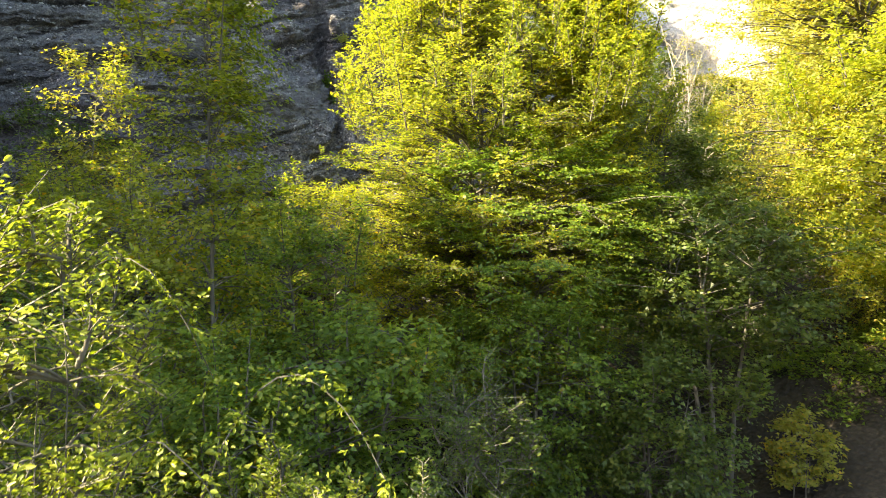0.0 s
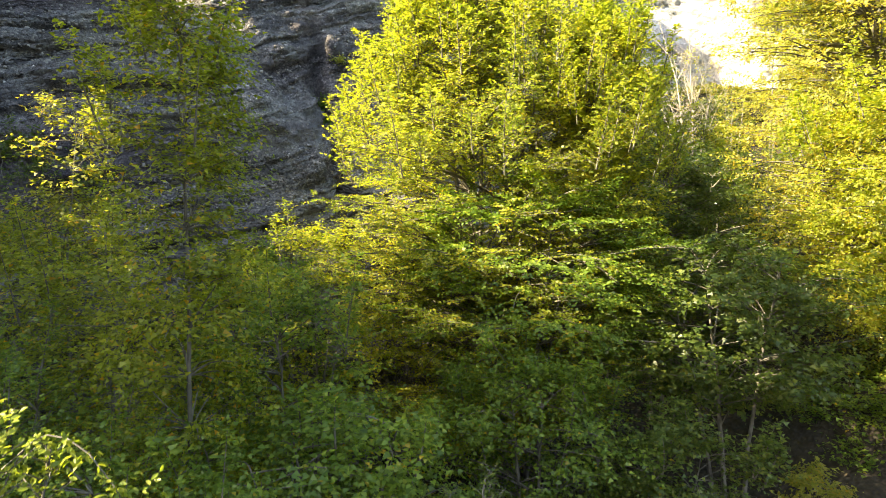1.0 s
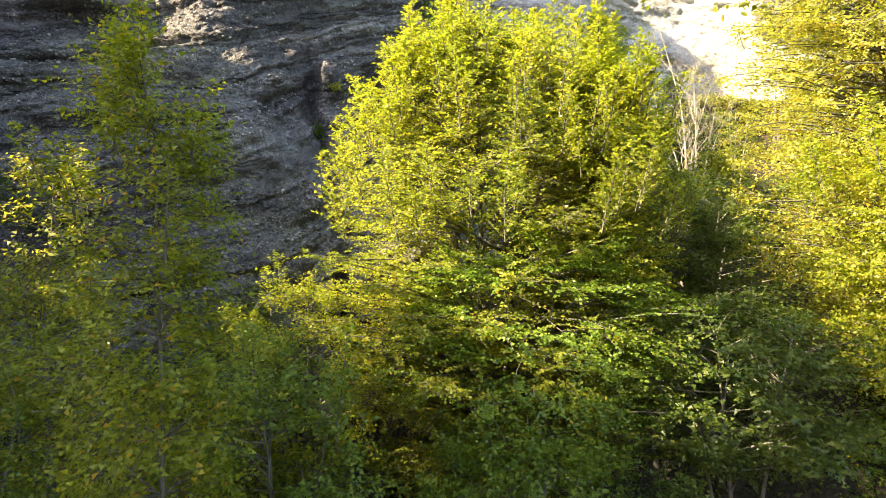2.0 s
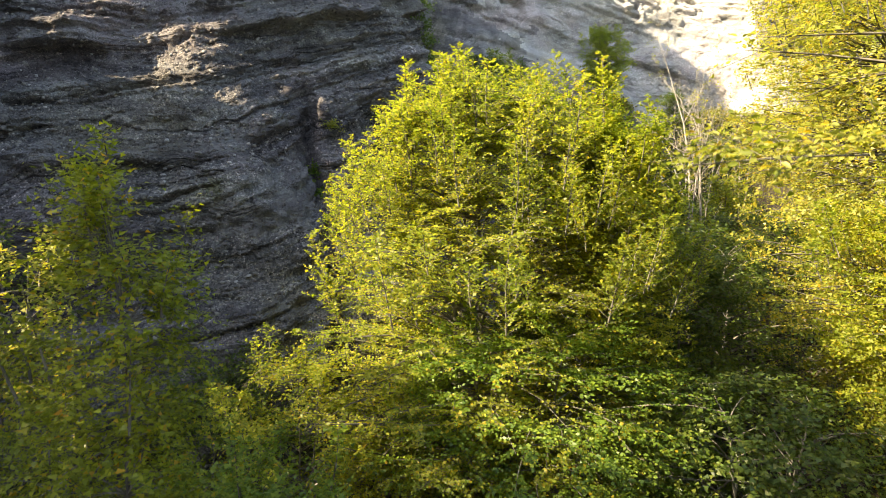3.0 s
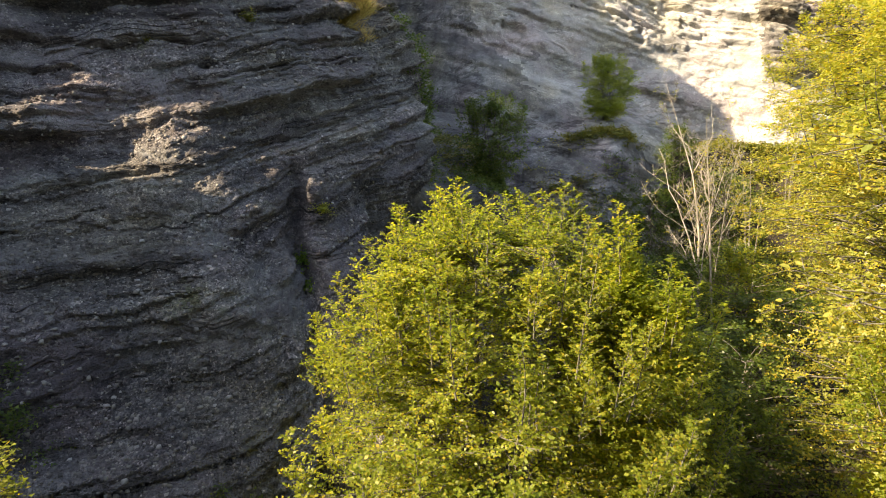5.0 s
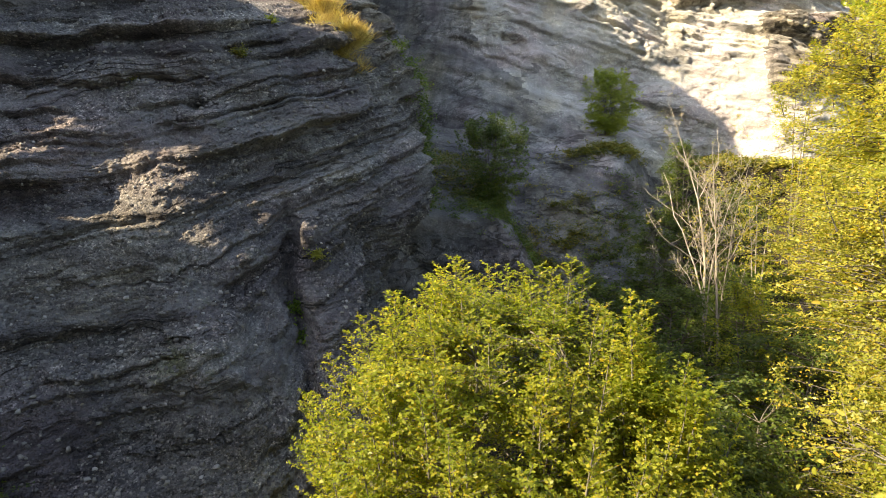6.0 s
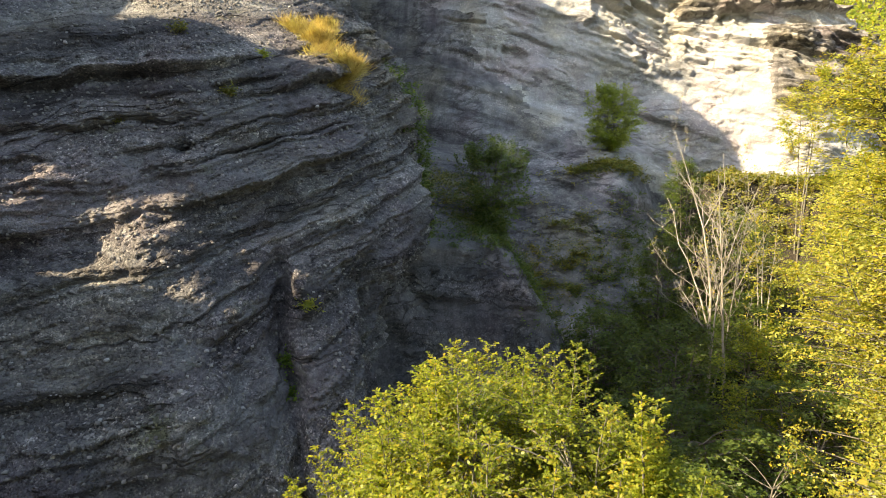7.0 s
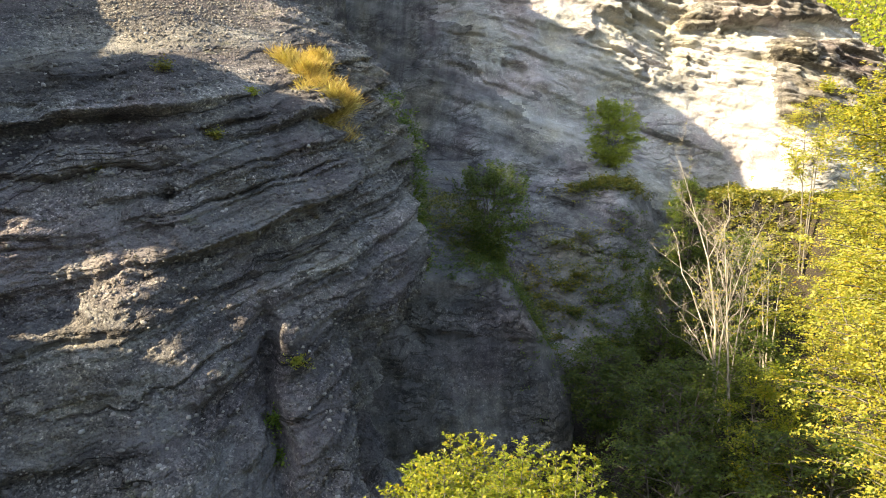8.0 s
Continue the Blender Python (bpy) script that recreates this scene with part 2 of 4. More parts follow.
    if strata:
        last = node(nt, "ShaderNodeBump", Strength=0.8, Distance=strata)
        thin = node(nt, "ShaderNodeTexNoise", Scale=bed_scale * 2.2, Detail=4.0, Roughness=0.7)
        thin.noise_dimensions = "1D"
        nt.links.new(add.outputs[0], thin.inputs["W"])
        nt.links.new(thin.outputs[0], last.inputs["Height"])
        nt.links.new(b3.outputs[0], last.inputs["Normal"])
    if seam_line is not None:
        deep = node(nt, "ShaderNodeBump", Strength=0.9, Distance=0.07)
        nt.links.new(seam_line, deep.inputs["Height"])
        nt.links.new(last.outputs[0], deep.inputs["Normal"])
        last = deep
    if relief is not None:
        last = node(nt, "ShaderNodeBump", Strength=0.8, Distance=0.08)
        nt.links.new(relief, last.inputs["Height"])
        nt.links.new(b3.outputs[0], last.inputs["Normal"])
    nt.links.new(last.outputs[0], bsdf.inputs["Normal"])
    return m


def soil_material(name, dark, light):
    m, nt, bsdf = material(name)
    tex = nt.nodes.new("ShaderNodeTexCoord")
    a = node(nt, "ShaderNodeTexNoise", Scale=0.8, Detail=8.0, Roughness=0.65)
    nt.links.new(tex.outputs["Object"], a.inputs["Vector"])
    c = ramp(nt, a.outputs[0], [(0.3, dark), (0.7, light)])
    v = node(nt, "ShaderNodeTexVoronoi", Scale=13.0)
    nt.links.new(tex.outputs["Object"], v.inputs["Vector"])
    vc = ramp(nt, v.outputs["Distance"], [(0.0, (1.2, 1.15, 1.1)), (0.6, (0.6, 0.6, 0.6))])
    nt.links.new(mix(nt, c.outputs[0], vc.outputs[0]), bsdf.inputs["Base Color"])
    bsdf.inputs["Roughness"].default_value = 0.95
    b = node(nt, "ShaderNodeBump", Strength=0.8, Distance=0.05)
    nt.links.new(v.outputs["Distance"], b.inputs["Height"])
    nt.links.new(b.outputs[0], bsdf.inputs["Normal"])
    return m


ROCK_DARK = rock_material("conglomerate", [(0.074, 0.068, 0.071), (0.155, 0.150, 0.150), (0.275, 0.270, 0.262)], speckle=0.85, bed=(-0.04, -0.36, 1.0), strata=0.12, pebble_bump=0.07, seams=1.2)
ROCK_PALE = rock_material("pale_limestone", [(0.27, 0.264, 0.252), (0.34, 0.334, 0.32), (0.41, 0.402, 0.385)], bed=(0.28, 0.0, 1.0), bed_scale=0.7, pebble=5.0, pebble_bump=0.03, streak=0.2, moss_share=0.78, speckle=0.3, cracks=0.8, crack_tone=0.7, blotch=0.6)
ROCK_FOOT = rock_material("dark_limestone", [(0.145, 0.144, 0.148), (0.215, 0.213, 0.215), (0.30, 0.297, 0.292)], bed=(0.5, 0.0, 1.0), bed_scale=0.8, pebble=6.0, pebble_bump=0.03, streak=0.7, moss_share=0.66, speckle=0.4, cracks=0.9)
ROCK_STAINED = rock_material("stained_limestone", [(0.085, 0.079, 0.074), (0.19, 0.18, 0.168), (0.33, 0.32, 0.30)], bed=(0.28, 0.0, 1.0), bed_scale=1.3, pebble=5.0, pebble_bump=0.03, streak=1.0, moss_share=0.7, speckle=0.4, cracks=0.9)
PEBBLE, pnt, pbsdf = material("pebble")
pgeo = pnt.nodes.new("ShaderNodeNewGeometry")
pramp = ramp(pnt, pgeo.outputs["Random Per Island"], [(0.0, (0.06, 0.055, 0.055)), (0.6, (0.15, 0.14, 0.125)), (0.9, (0.20, 0.188, 0.17)), (1.0, (0.29, 0.28, 0.26))])
pnt.links.new(pramp.outputs[0], pbsdf.inputs["Base Color"])
pbsdf.inputs["Roughness"].default_value = 0.9
COBBLE, cnt, cbsdf = material("cobble")
cinfo = cnt.nodes.new("ShaderNodeObjectInfo")
cramp = ramp(cnt, cinfo.outputs["Random"], [(0.0, (0.07, 0.065, 0.065)), (0.6, (0.15, 0.142, 0.13)), (1.0, (0.21, 0.20, 0.185))])
ctex = cnt.nodes.new("ShaderNodeTexCoord")
cnoise = node(cnt, "ShaderNodeTexNoise", Scale=3.0, Detail=4.0)
cnt.links.new(ctex.outputs["Object"], cnoise.inputs["Vector"])
cvar = ramp(cnt, cnoise.outputs[0], [(0.3, (0.7, 0.7, 0.7)), (0.7, (1.2, 1.2, 1.2))])
cnt.links.new(mix(cnt, cramp.outputs[0], cvar.outputs[0]), cbsdf.inputs["Base Color"])
cbsdf.inputs["Roughness"].default_value = 0.88
SOIL = soil_material("leafy_soil", (0.018, 0.014, 0.010), (0.055, 0.042, 0.026))
ROCK_SLAB = rock_material("slab_rock", [(0.095, 0.093, 0.094), (0.142, 0.138, 0.137), (0.20, 0.19, 0.186)], bed=(0.2, 0.0, 1.0), bed_scale=0.8, pebble=9.0, pebble_bump=0.02, streak=0.8, moss_share=0.66, speckle=0.6, cracks=1.1)
BARK = bark_material("grey_bark", (0.05, 0.043, 0.035), (0.17, 0.155, 0.125))
BARK_DARK = bark_material("mottled_bark", (0.045, 0.04, 0.03), (0.15, 0.137, 0.108))
BARK_WHITE = bark_material("bleached_wood", (0.12, 0.105, 0.085), (0.33, 0.30, 0.255), 7.0)
LEAF_BEECH = leaf_material("beech_leaf", [(0.0, (0.125, 0.17, 0.02)), (0.45, (0.230, 0.266, 0.044)), (0.88, (0.325, 0.335, 0.062)), (1.0, (0.38, 0.29, 0.035))], 0.62)
LEAF_YELLOW = leaf_material("yellowing_leaf", [(0.0, (0.18, 0.20, 0.025)), (0.4, (0.26, 0.27, 0.056)), (0.85, (0.35, 0.325, 0.08)), (1.0, (0.40, 0.26, 0.02))])
LEAF_GREEN = leaf_material("green_leaf", [(0.0, (0.06, 0.11, 0.018)), (0.6, (0.135, 0.21, 0.036)), (0.96, (0.20, 0.265, 0.04)), (1.0, (0.34, 0.23, 0.02))])
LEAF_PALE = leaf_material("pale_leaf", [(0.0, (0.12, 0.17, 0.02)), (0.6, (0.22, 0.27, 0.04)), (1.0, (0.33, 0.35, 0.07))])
LEAF_OLIVE = leaf_material("olive_leaf", [(0.0, (0.10, 0.12, 0.015)), (0.6, (0.20, 0.24, 0.028)), (0.93, (0.28, 0.29, 0.03)), (1.0, (0.40, 0.22, 0.02))], 0.55)
# darker leaf, mostly for plants that stand in shade
LEAF_DARK = leaf_material("dark_shaded_leaf", [(0.0, (0.04, 0.07, 0.016)), (0.6, (0.082, 0.125, 0.028)), (1.0, (0.14, 0.165, 0.035))])
GRASS_DRY = leaf_material("dry_grass", [(0.0, (0.15, 0.09, 0.025)), (0.5, (0.42, 0.31, 0.11)), (0.9, (0.55, 0.44, 0.19)), (1.0, (0.33, 0.34, 0.08))], 0.3)
GRASS_GREEN = leaf_material("green_grass", [(0.0, (0.07, 0.09, 0.02)), (0.6, (0.16, 0.16, 0.03)), (1.0, (0.28, 0.23, 0.05))], 0.3)


# ---- ground ----
def ground_height(x, y):
    p = np.stack([x, y, np.zeros_like(x)], 1)
    z = 0.17 * np.clip(y - 10, 0, 14) + 0.13 * np.clip(y - 24, 0, 14) + 0.16 * np.clip(y - 42, 0, 140)
    brink = 36.0 - 0.7 * np.clip(x - 20, 0, 14) + 0.5 * vnoise(p * 0.5, 7)
    z = z + 6.1 * smooth(13.4, 15.6, x) * smooth(0, 2.3, y - brink)
    z = z + 0.30 * np.clip(-x - 3, 0, 12) * smooth(2, 12, y) + 0.34 * np.clip(x - 5, 0, 6) * smooth(-5, 12, y)
    z = z - 0.7 * np.exp(-((x - 3.5) ** 2 / 6 + (y - 8) ** 2 / 30))
    z = z + 0.5 * np.clip(-y - 2, 0, 40) * smooth(2, -6, y)
    far = np.hypot(x, y - 15)
    z = z + 0.9 * fbm(p * 0.16, 5, 3) * smooth(6, 40, far) + 0.22 * fbm(p * 0.9, 4, 5)
    return z


def build_ground():
    def axis(lo, hi, mid_lo, mid_hi, fine, grow):
        a = list(np.arange(mid_lo, mid_hi, fine))
        step, v, w = fine, mid_lo, a[-1]
        left, right = [], []
        while v > lo:
            step *= grow
            v -= step
            left.append(v)
        step = fine
        while w < hi:
            step *= grow
            w += step
            right.append(w)
        return np.array(left[::-1] + a + right)
    xs, ys = axis(-600, 600, -14, 24, 0.36, 1.14), axis(-600, 900, 2, 46, 0.38, 1.14)
    X, Y = np.meshgrid(xs, ys, indexing="ij")
    Z = ground_height(X.ravel(), Y.ravel())
    me = mesh_of("ground", np.stack([X.ravel(), Y.ravel(), Z], 1), grid_quads(len(xs), len(ys)), SOIL, True)
    tagged(piece("ground", me), "dark leaf-littered soil of the steep gully floor", "ground", kind="structure")


build_ground()


# ---- rock ----
def curve_at(points, s):
    """A smooth line through plan points, s from 0 to 1."""
    p = np.asarray(points, float)
    n = len(p) - 1
    t = np.clip(s, 0, 1) * n
    i = np.clip(t.astype(int), 0, n - 1)
    f = (t - i)[:, None]
    a, b, c, d = p[np.clip(i - 1, 0, n)], p[i], p[i + 1], p[np.clip(i + 2, 0, n)]
    return 0.5 * (2 * b + (c - a) * f + (2 * a - 5 * b + 4 * c - d) * f ** 2 + (3 * b - a - 3 * c + d) * f ** 3)


def beds(b, P, seed, step=0.55, broken=1.0):
    """Ledges: proud, rounded beds with a cut at the foot of each, fading in and out; b is the height across the beds."""
    line = np.stack([b * 0, b * 0, b / step], 1)
    t = b / step + 0.85 * vnoise(line * 0.45, seed) + 0.35 * vnoise(line * 1.1, seed + 3)
    k = np.floor(t)
    f = t - k
    n = k.astype(np.int64)
    proud = lattice(n, n * 0, n * 0, seed)
    body = smooth(0.0, 0.13, f) * (1 - 0.75 * f ** 2.2)
    where = np.stack([P[:, 0] * 0.6, P[:, 1] * 0.6, k * 3.1], 1)
    share = np.clip(0.7 + broken * fbm(where, 3, seed + 5), 0.15, 1.4)
    return body * (0.6 + 0.4 * proud) * share


BUTTRESS_LINE = [(-17, 10.2), (-12, 12.4), (-9.5, 13.3), (-7.4, 13.9), (-5.8, 14.25), (-4.6, 14.5), (-3.7, 15.2), (-2.45, 16.35), (-1.55, 17.4), (-0.75, 18.7), (-0.45, 20.6), (-0.5, 23), (-2.5, 27)]


def face_points(s, z):
    c = curve_at(BUTTRESS_LINE, s)
    lean = 0.62 * (z - 9) + 0.13 * np.clip(z - 13.2, 0, 9) ** 2
    x, y = c[:, 0] - 0.34 * lean, c[:, 1] + 0.94 * lean
    nose = smooth(0.62, 0.72, s)
    under = nose * (1 - smooth(5.6, 9.4, z)) * 2.3
    x, y = x - 0.85 * under, y + 0.08 * under
    x = x - 0.85 * smooth(0.71, 0.80, s) * (1 - smooth(7.6, 10.2, z))
    wob = 0.008 * vnoise(np.stack([z * 0, z * 0, z * 1.3], 1), 8)
    groove = np.exp(-((s - 0.532 + 0.002 * (z - 8) + wob) / 0.010) ** 2) * (1 - smooth(8.2, 10.0, z)) * 0.75
    x, y = x - 0.3 * groove, y + groove
    P = np.stack([x, y, z], 1)
    ahead = curve_at(BUTTRESS_LINE, np.clip(s + 0.01, 0, 1)) - curve_at(BUTTRESS_LINE, np.clip(s - 0.01, 0, 1))
    side = unit(np.stack([ahead[:, 1], -ahead[:, 0]], 1))
    b = z - 0.36 * (y - 14) - 0.04 * x + 0.6 * vnoise(P * 0.16, 11) + 0.10 * fbm(P * 1.1, 3, 16)
    out = 0.66 * beds(b, P, 21, 0.95, 1.0) + 0.24 * beds(b + 0.2, P, 22, 0.38, 1.7) + 0.10 * beds(b + 0.1, P, 23, 0.17, 1.8) + 0.55 * fbm(P * 0.4, 6, 12)
    out = out + 0.05 * np.abs(fbm(P * np.array([2.2, 2.2, 3.5]), 3, 14)) + 0.05 * fbm(P * 6.0, 3, 13)
    out = out + smooth(0.5, 0.6, s) * (0.40 * beds(b, P, 21, 0.90, 0.4) + 0.12 * beds(b + 0.2, P, 22, 0.36, 1.0))
    ribs = nose * (1 - smooth(7.5, 9.6, z)) * 0.35 * fbm(P * np.array([1.8, 1.8, 0.45]), 3, 15)
    out = out + ribs
    out = out * (1 - 0.7 * smooth(13.6, 14.6, z + 0.12 * (x + 4)) * (1 - smooth(0.55, 0.62, s)))
    hollow = np.exp(-(((x + 5.25) / 0.17) ** 2 + ((z - 11.6) / 0.13) ** 2)) * 0.55
    out = out - hollow
    return np.stack([x + side[:, 0] * out, y + side[:, 1] * out, z + 0.12 * out], 1)


def build_buttress():
    nu, nv = 480, 460
    s, z = np.meshgrid(np.linspace(0.1, 1, nu), np.linspace(-0.5, 18.5, nv), indexing="ij")
    v = face_points(s.ravel(), z.ravel())
    me = mesh_of("rock_face", v, grid_quads(nu, nv), ROCK_DARK, True)
    me_ob = tagged(piece("rock_buttress", me), "grey bedded conglomerate rock buttress with rounded ledges", "cliff", kind="structure")
    return v, me_ob


BUTTRESS, BUTTRESS_OB = build_buttress()


def wall_top(x):
    return 31.5 - 6.3 * smooth(15, 23, x) - 0.64 * np.clip(x - 23, 0, 14)


def build_far_wall(nu, nv):
    """The gorge's back wall: it comes out from behind the buttress, runs across, and bows out below into an apron."""
    s, h = np.meshgrid(np.linspace(0, 1, nu), np.linspace(0, 1.12, nv), indexing="ij")
    s, h = s.ravel(), h.ravel()
    c = curve_at([(-16, 50.5), (-11, 49.2), (-7, 47.8), (-3.5, 45.8), (-0.4, 43.6), (3.2, 42.0), (8, 42.9), (13, 43.4), (17.5, 43.0), (21, 41.4), (25, 41.9), (28.4, 43.6), (33, 50), (40, 66)], s)
    top = wall_top(c[:, 0])
    z = 3 + np.minimum(h, 1) * (top - 3)
    over = np.clip(h - 1, 0, 1)
    away = smooth(-6, 4, c[:, 0])
    z17 = z - 17
    apron = np.exp(-((c[:, 0] - 8.5) / 6) ** 2)
    back = np.where(z17 > 0, 0.22 * z17, (0.26 + 0.6 * apron) * z17) - away * 1.7 * (1 - smooth(12.2, 13.4, z)) * apron
    x = c[:, 0] - 0.2 * back * (1 - away)
    y = c[:, 1] + back + over * 120
    z = z + over * 6
    P = np.stack([x, y, z], 1)
    b = z + 0.34 * x + 0.5 * vnoise(P * 0.1, 31) + 0.08 * fbm(P * 0.8, 3, 34)
    out = 1.1 * fbm(P * 0.12, 4, 32) + 0.14 * fbm(P * np.array([0.9, 0.9, 1.6]), 4, 33) + 0.07 * fbm(P * 3.2, 2, 35)
    for step, long, deep, seed in ((2.3, 6.0, 0.42, 41), (0.8, 2.6, 0.26, 42), (0.34, 1.3, 0.14, 43)):
        t = (b + 0.13 * fbm(P * np.array([0.5, 0.5, 1.2]), 4, seed)) / step
        k = np.floor(t)
        u = np.floor(x / long + 0.5 * lattice(k.astype(np.int64), 0 * k.astype(np.int64), 0 * k.astype(np.int64), seed + 1) + 0.18 * fbm(P * 0.8, 2, seed + 2))
        face = lattice(k.astype(np.int64), u.astype(np.int64), 0 * k.astype(np.int64), seed)
        rough = np.clip(0.16 + 0.55 * fbm(P * 0.09, 2, seed + 4) + 1.0 * smooth(18.5, 21.5, z + 0.15 * (x - 14)) * smooth(7, 14, x), 0.04, 1.3)
        out = out + deep * rough * (face + 0.7 * smooth(0, 0.12, t - k) - 0.4 * (t - k))
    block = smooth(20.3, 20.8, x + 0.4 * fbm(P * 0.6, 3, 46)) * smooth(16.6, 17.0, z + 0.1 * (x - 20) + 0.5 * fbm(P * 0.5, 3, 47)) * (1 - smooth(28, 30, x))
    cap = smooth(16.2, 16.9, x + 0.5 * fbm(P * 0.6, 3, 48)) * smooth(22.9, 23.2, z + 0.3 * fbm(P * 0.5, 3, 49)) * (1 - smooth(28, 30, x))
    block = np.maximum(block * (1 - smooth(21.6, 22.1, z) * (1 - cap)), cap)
    out = out + block * (0.6 + 0.75 * beds(b, P, 45, 0.8) + 0.4 * beds(b, P, 44, 0.3))
    nx, nz = x + 0.5 * fbm(P * 0.9, 3, 51), z + 0.34 * x - 1.6 + 0.7 * fbm(P * 0.8, 3, 52)
    niche = smooth(3.9, 4.2, nx) * (1 - smooth(5.1, 5.9, nx)) * smooth(18.5, 19.0, nz) * (1 - smooth(20.6, 21.0, nz))
    out = out - 0.6 * niche
    ledgy = smooth(18.0, 20.5, z + 0.25 * (x - 14) + 1.2 * fbm(P * 0.2, 2, 53)) * smooth(7, 12, x)
    out = out + ledgy * (0.34 * beds(b, P, 54, 0.75, 1.6) + 0.16 * beds(b + 0.3, P, 55, 0.3, 1.8))
    out = out + 1.9 * np.exp(-((x - 10.2) / 1.9) ** 2) * (1 - smooth(13.6, 14.3, z)) * smooth(8, 12, z)
    turn = 0.3 + 0.7 * away
    x, y = x + out * (1 - turn), y - out * turn
    v = np.stack([x, y, z], 1)
    quads = np.asarray(grid_quads(nu, nv))
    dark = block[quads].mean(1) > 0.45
    # darker rock below a ragged edge that climbs to the left
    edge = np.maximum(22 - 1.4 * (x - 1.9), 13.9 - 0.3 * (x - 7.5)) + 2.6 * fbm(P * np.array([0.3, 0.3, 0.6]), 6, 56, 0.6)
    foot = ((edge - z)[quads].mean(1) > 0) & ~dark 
    tagged(piece("far_cliff", mesh_of("rock_face", v, quads[~dark & ~foot], ROCK_PALE)), "pale grey limestone cliff wall with ledges, partly sunlit", "cliff", kind="structure")
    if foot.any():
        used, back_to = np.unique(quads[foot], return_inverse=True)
        tagged(piece("cliff_foot", mesh_of("rock_face", v[used], back_to.reshape(-1, 4), ROCK_FOOT)), "dark grey rock on the low and left part of the far cliff", "cliff", kind="structure")
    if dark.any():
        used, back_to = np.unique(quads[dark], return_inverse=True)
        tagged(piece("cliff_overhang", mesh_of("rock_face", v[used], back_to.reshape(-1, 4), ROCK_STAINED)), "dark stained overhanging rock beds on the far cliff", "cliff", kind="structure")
    return v


FAR_WALL = build_far_wall(470, 330)


def build_lower_slab():
    nu, nv = 190, 200
    s, z = np.meshgrid(np.linspace(0, 1, nu), np.linspace(0.5, 14.0, nv), indexing="ij")
    s, z = s.ravel(), z.ravel()
    c = curve_at([(-6, 21.5), (-3, 22), (-1, 22.5), (0.8, 23.3), (2.0, 24.1), (2.75, 24.9), (3.05, 26.2), (2.6, 30)], s)
    edge = smooth(0.45, 0.75, s)
    rise = np.clip(z - 8.7, 0, 6)
    x = c[:, 0] + edge * 0.62 * np.clip(8.0 - z, -2, 3.2)
    y = c[:, 1] + 0.18 * (z - 7.5) + 2.6 * rise * smooth(0, 0.9, rise)
    P = np.stack([x, y, z], 1)
    out = 0.42 * fbm(P * 0.4, 3, 51) + 0.14 * beds(z + 0.18 * x, P, 52, 1.9, 1.6) + 0.22 * np.abs(fbm(P * np.array([0.7, 0.7, 0.35]), 5, 53)) + 0.05 * fbm(P * 3.0, 3, 54)
    v = np.stack([x + 0.3 * out, y - 0.95 * out, z], 1)
    me = mesh_of("rock_face", v, grid_quads(nu, nv), ROCK_SLAB, True)
    tagged(piece("lower_rock", me), "smooth dark grey rock slab at the foot of the gully", "rock", kind="structure")
    return v


SLAB = build_lower_slab()


# skyline of the unseen gorge side, fitted to the sun patches on the buttress
def crest(y):
    return np.interp(y, [-40, -20, -6, -5, -4.2, -3.4, -2.7, -1.8, -1.2, -0.6, -0.2, 0.3, 1, 2, 5, 8, 9.0, 9.45, 9.9, 10.8, 11.4, 12.2, 13.5, 14.5, 15.3, 16, 17, 22], [7, 8.5, 11.2, 12.0, 12.9, 15.6, 18.2, 18.2, 17.4, 16.2, 15.2, 14.0, 12.7, 12.4, 14.2, 17.2, 17.3, 16.2, 15.2, 15.4, 17.0, 18.8, 20.0, 20.3, 21.1, 21.2, 21.2, 21.5])


def build_gorge_side():
    """Unseen side of the gorge, added to keep the low sun off the rock."""
    xs, ys = np.linspace(-60, -11.2, 64), np.linspace(-40, 22, 340)
    X, Y = np.meshgrid(xs, ys, indexing="ij")
    x, y = X.ravel(), Y.ravel()
    P = np.stack([x, y, x * 0], 1)
    z = -1 + (crest(y) + 1) * smooth(-11.2, -14.2, x) + 0.28 * fbm(P * 0.5, 4, 61) * smooth(-11.2, -13, x)
    me = mesh_of("rock_face", np.stack([x, y, z], 1), grid_quads(64, 340), ROCK_DARK, True)
    tagged(piece("gorge_side", me), "unseen rocky gorge side added to shade the buttress", "cliff", kind="structure")


build_gorge_side()


def build_upper_cliff():
    """Mountain side added out of sight above the buttress to shade the gorge's back wall."""
    xs, ys = np.linspace(-46, -5.5, 110), np.linspace(21, 56, 140)
    X, Y = np.meshgrid(xs, ys, indexing="ij")
    x, y = X.ravel(), Y.ravel()
    P = np.stack([x, y, x * 0], 1)
    # rim heights follow the shadow edge wanted on the back wall
    rim = np.interp(y, [21, 23.6, 25, 26, 27.2, 28.5, 30, 33, 37, 44, 56], [14, 17, 25, 30.4, 35.0, 37.0, 37.6, 37.3, 36.2, 35, 34])
    z = 9 + (rim - 9) * smooth(-5.6, -8.2, x + 0.2 * fbm(P * 0.5, 3, 66)) + 0.4 * fbm(P * 0.4, 4, 64) * smooth(-6, -8, x)
    me = mesh_of("rock_face", np.stack([x, y, z], 1), grid_quads(110, 140), ROCK_DARK, True)
    tagged(piece("upper_cliff", me), "rock rise added above the buttress to shade the back wall", "cliff", kind="structure")


build_upper_cliff()


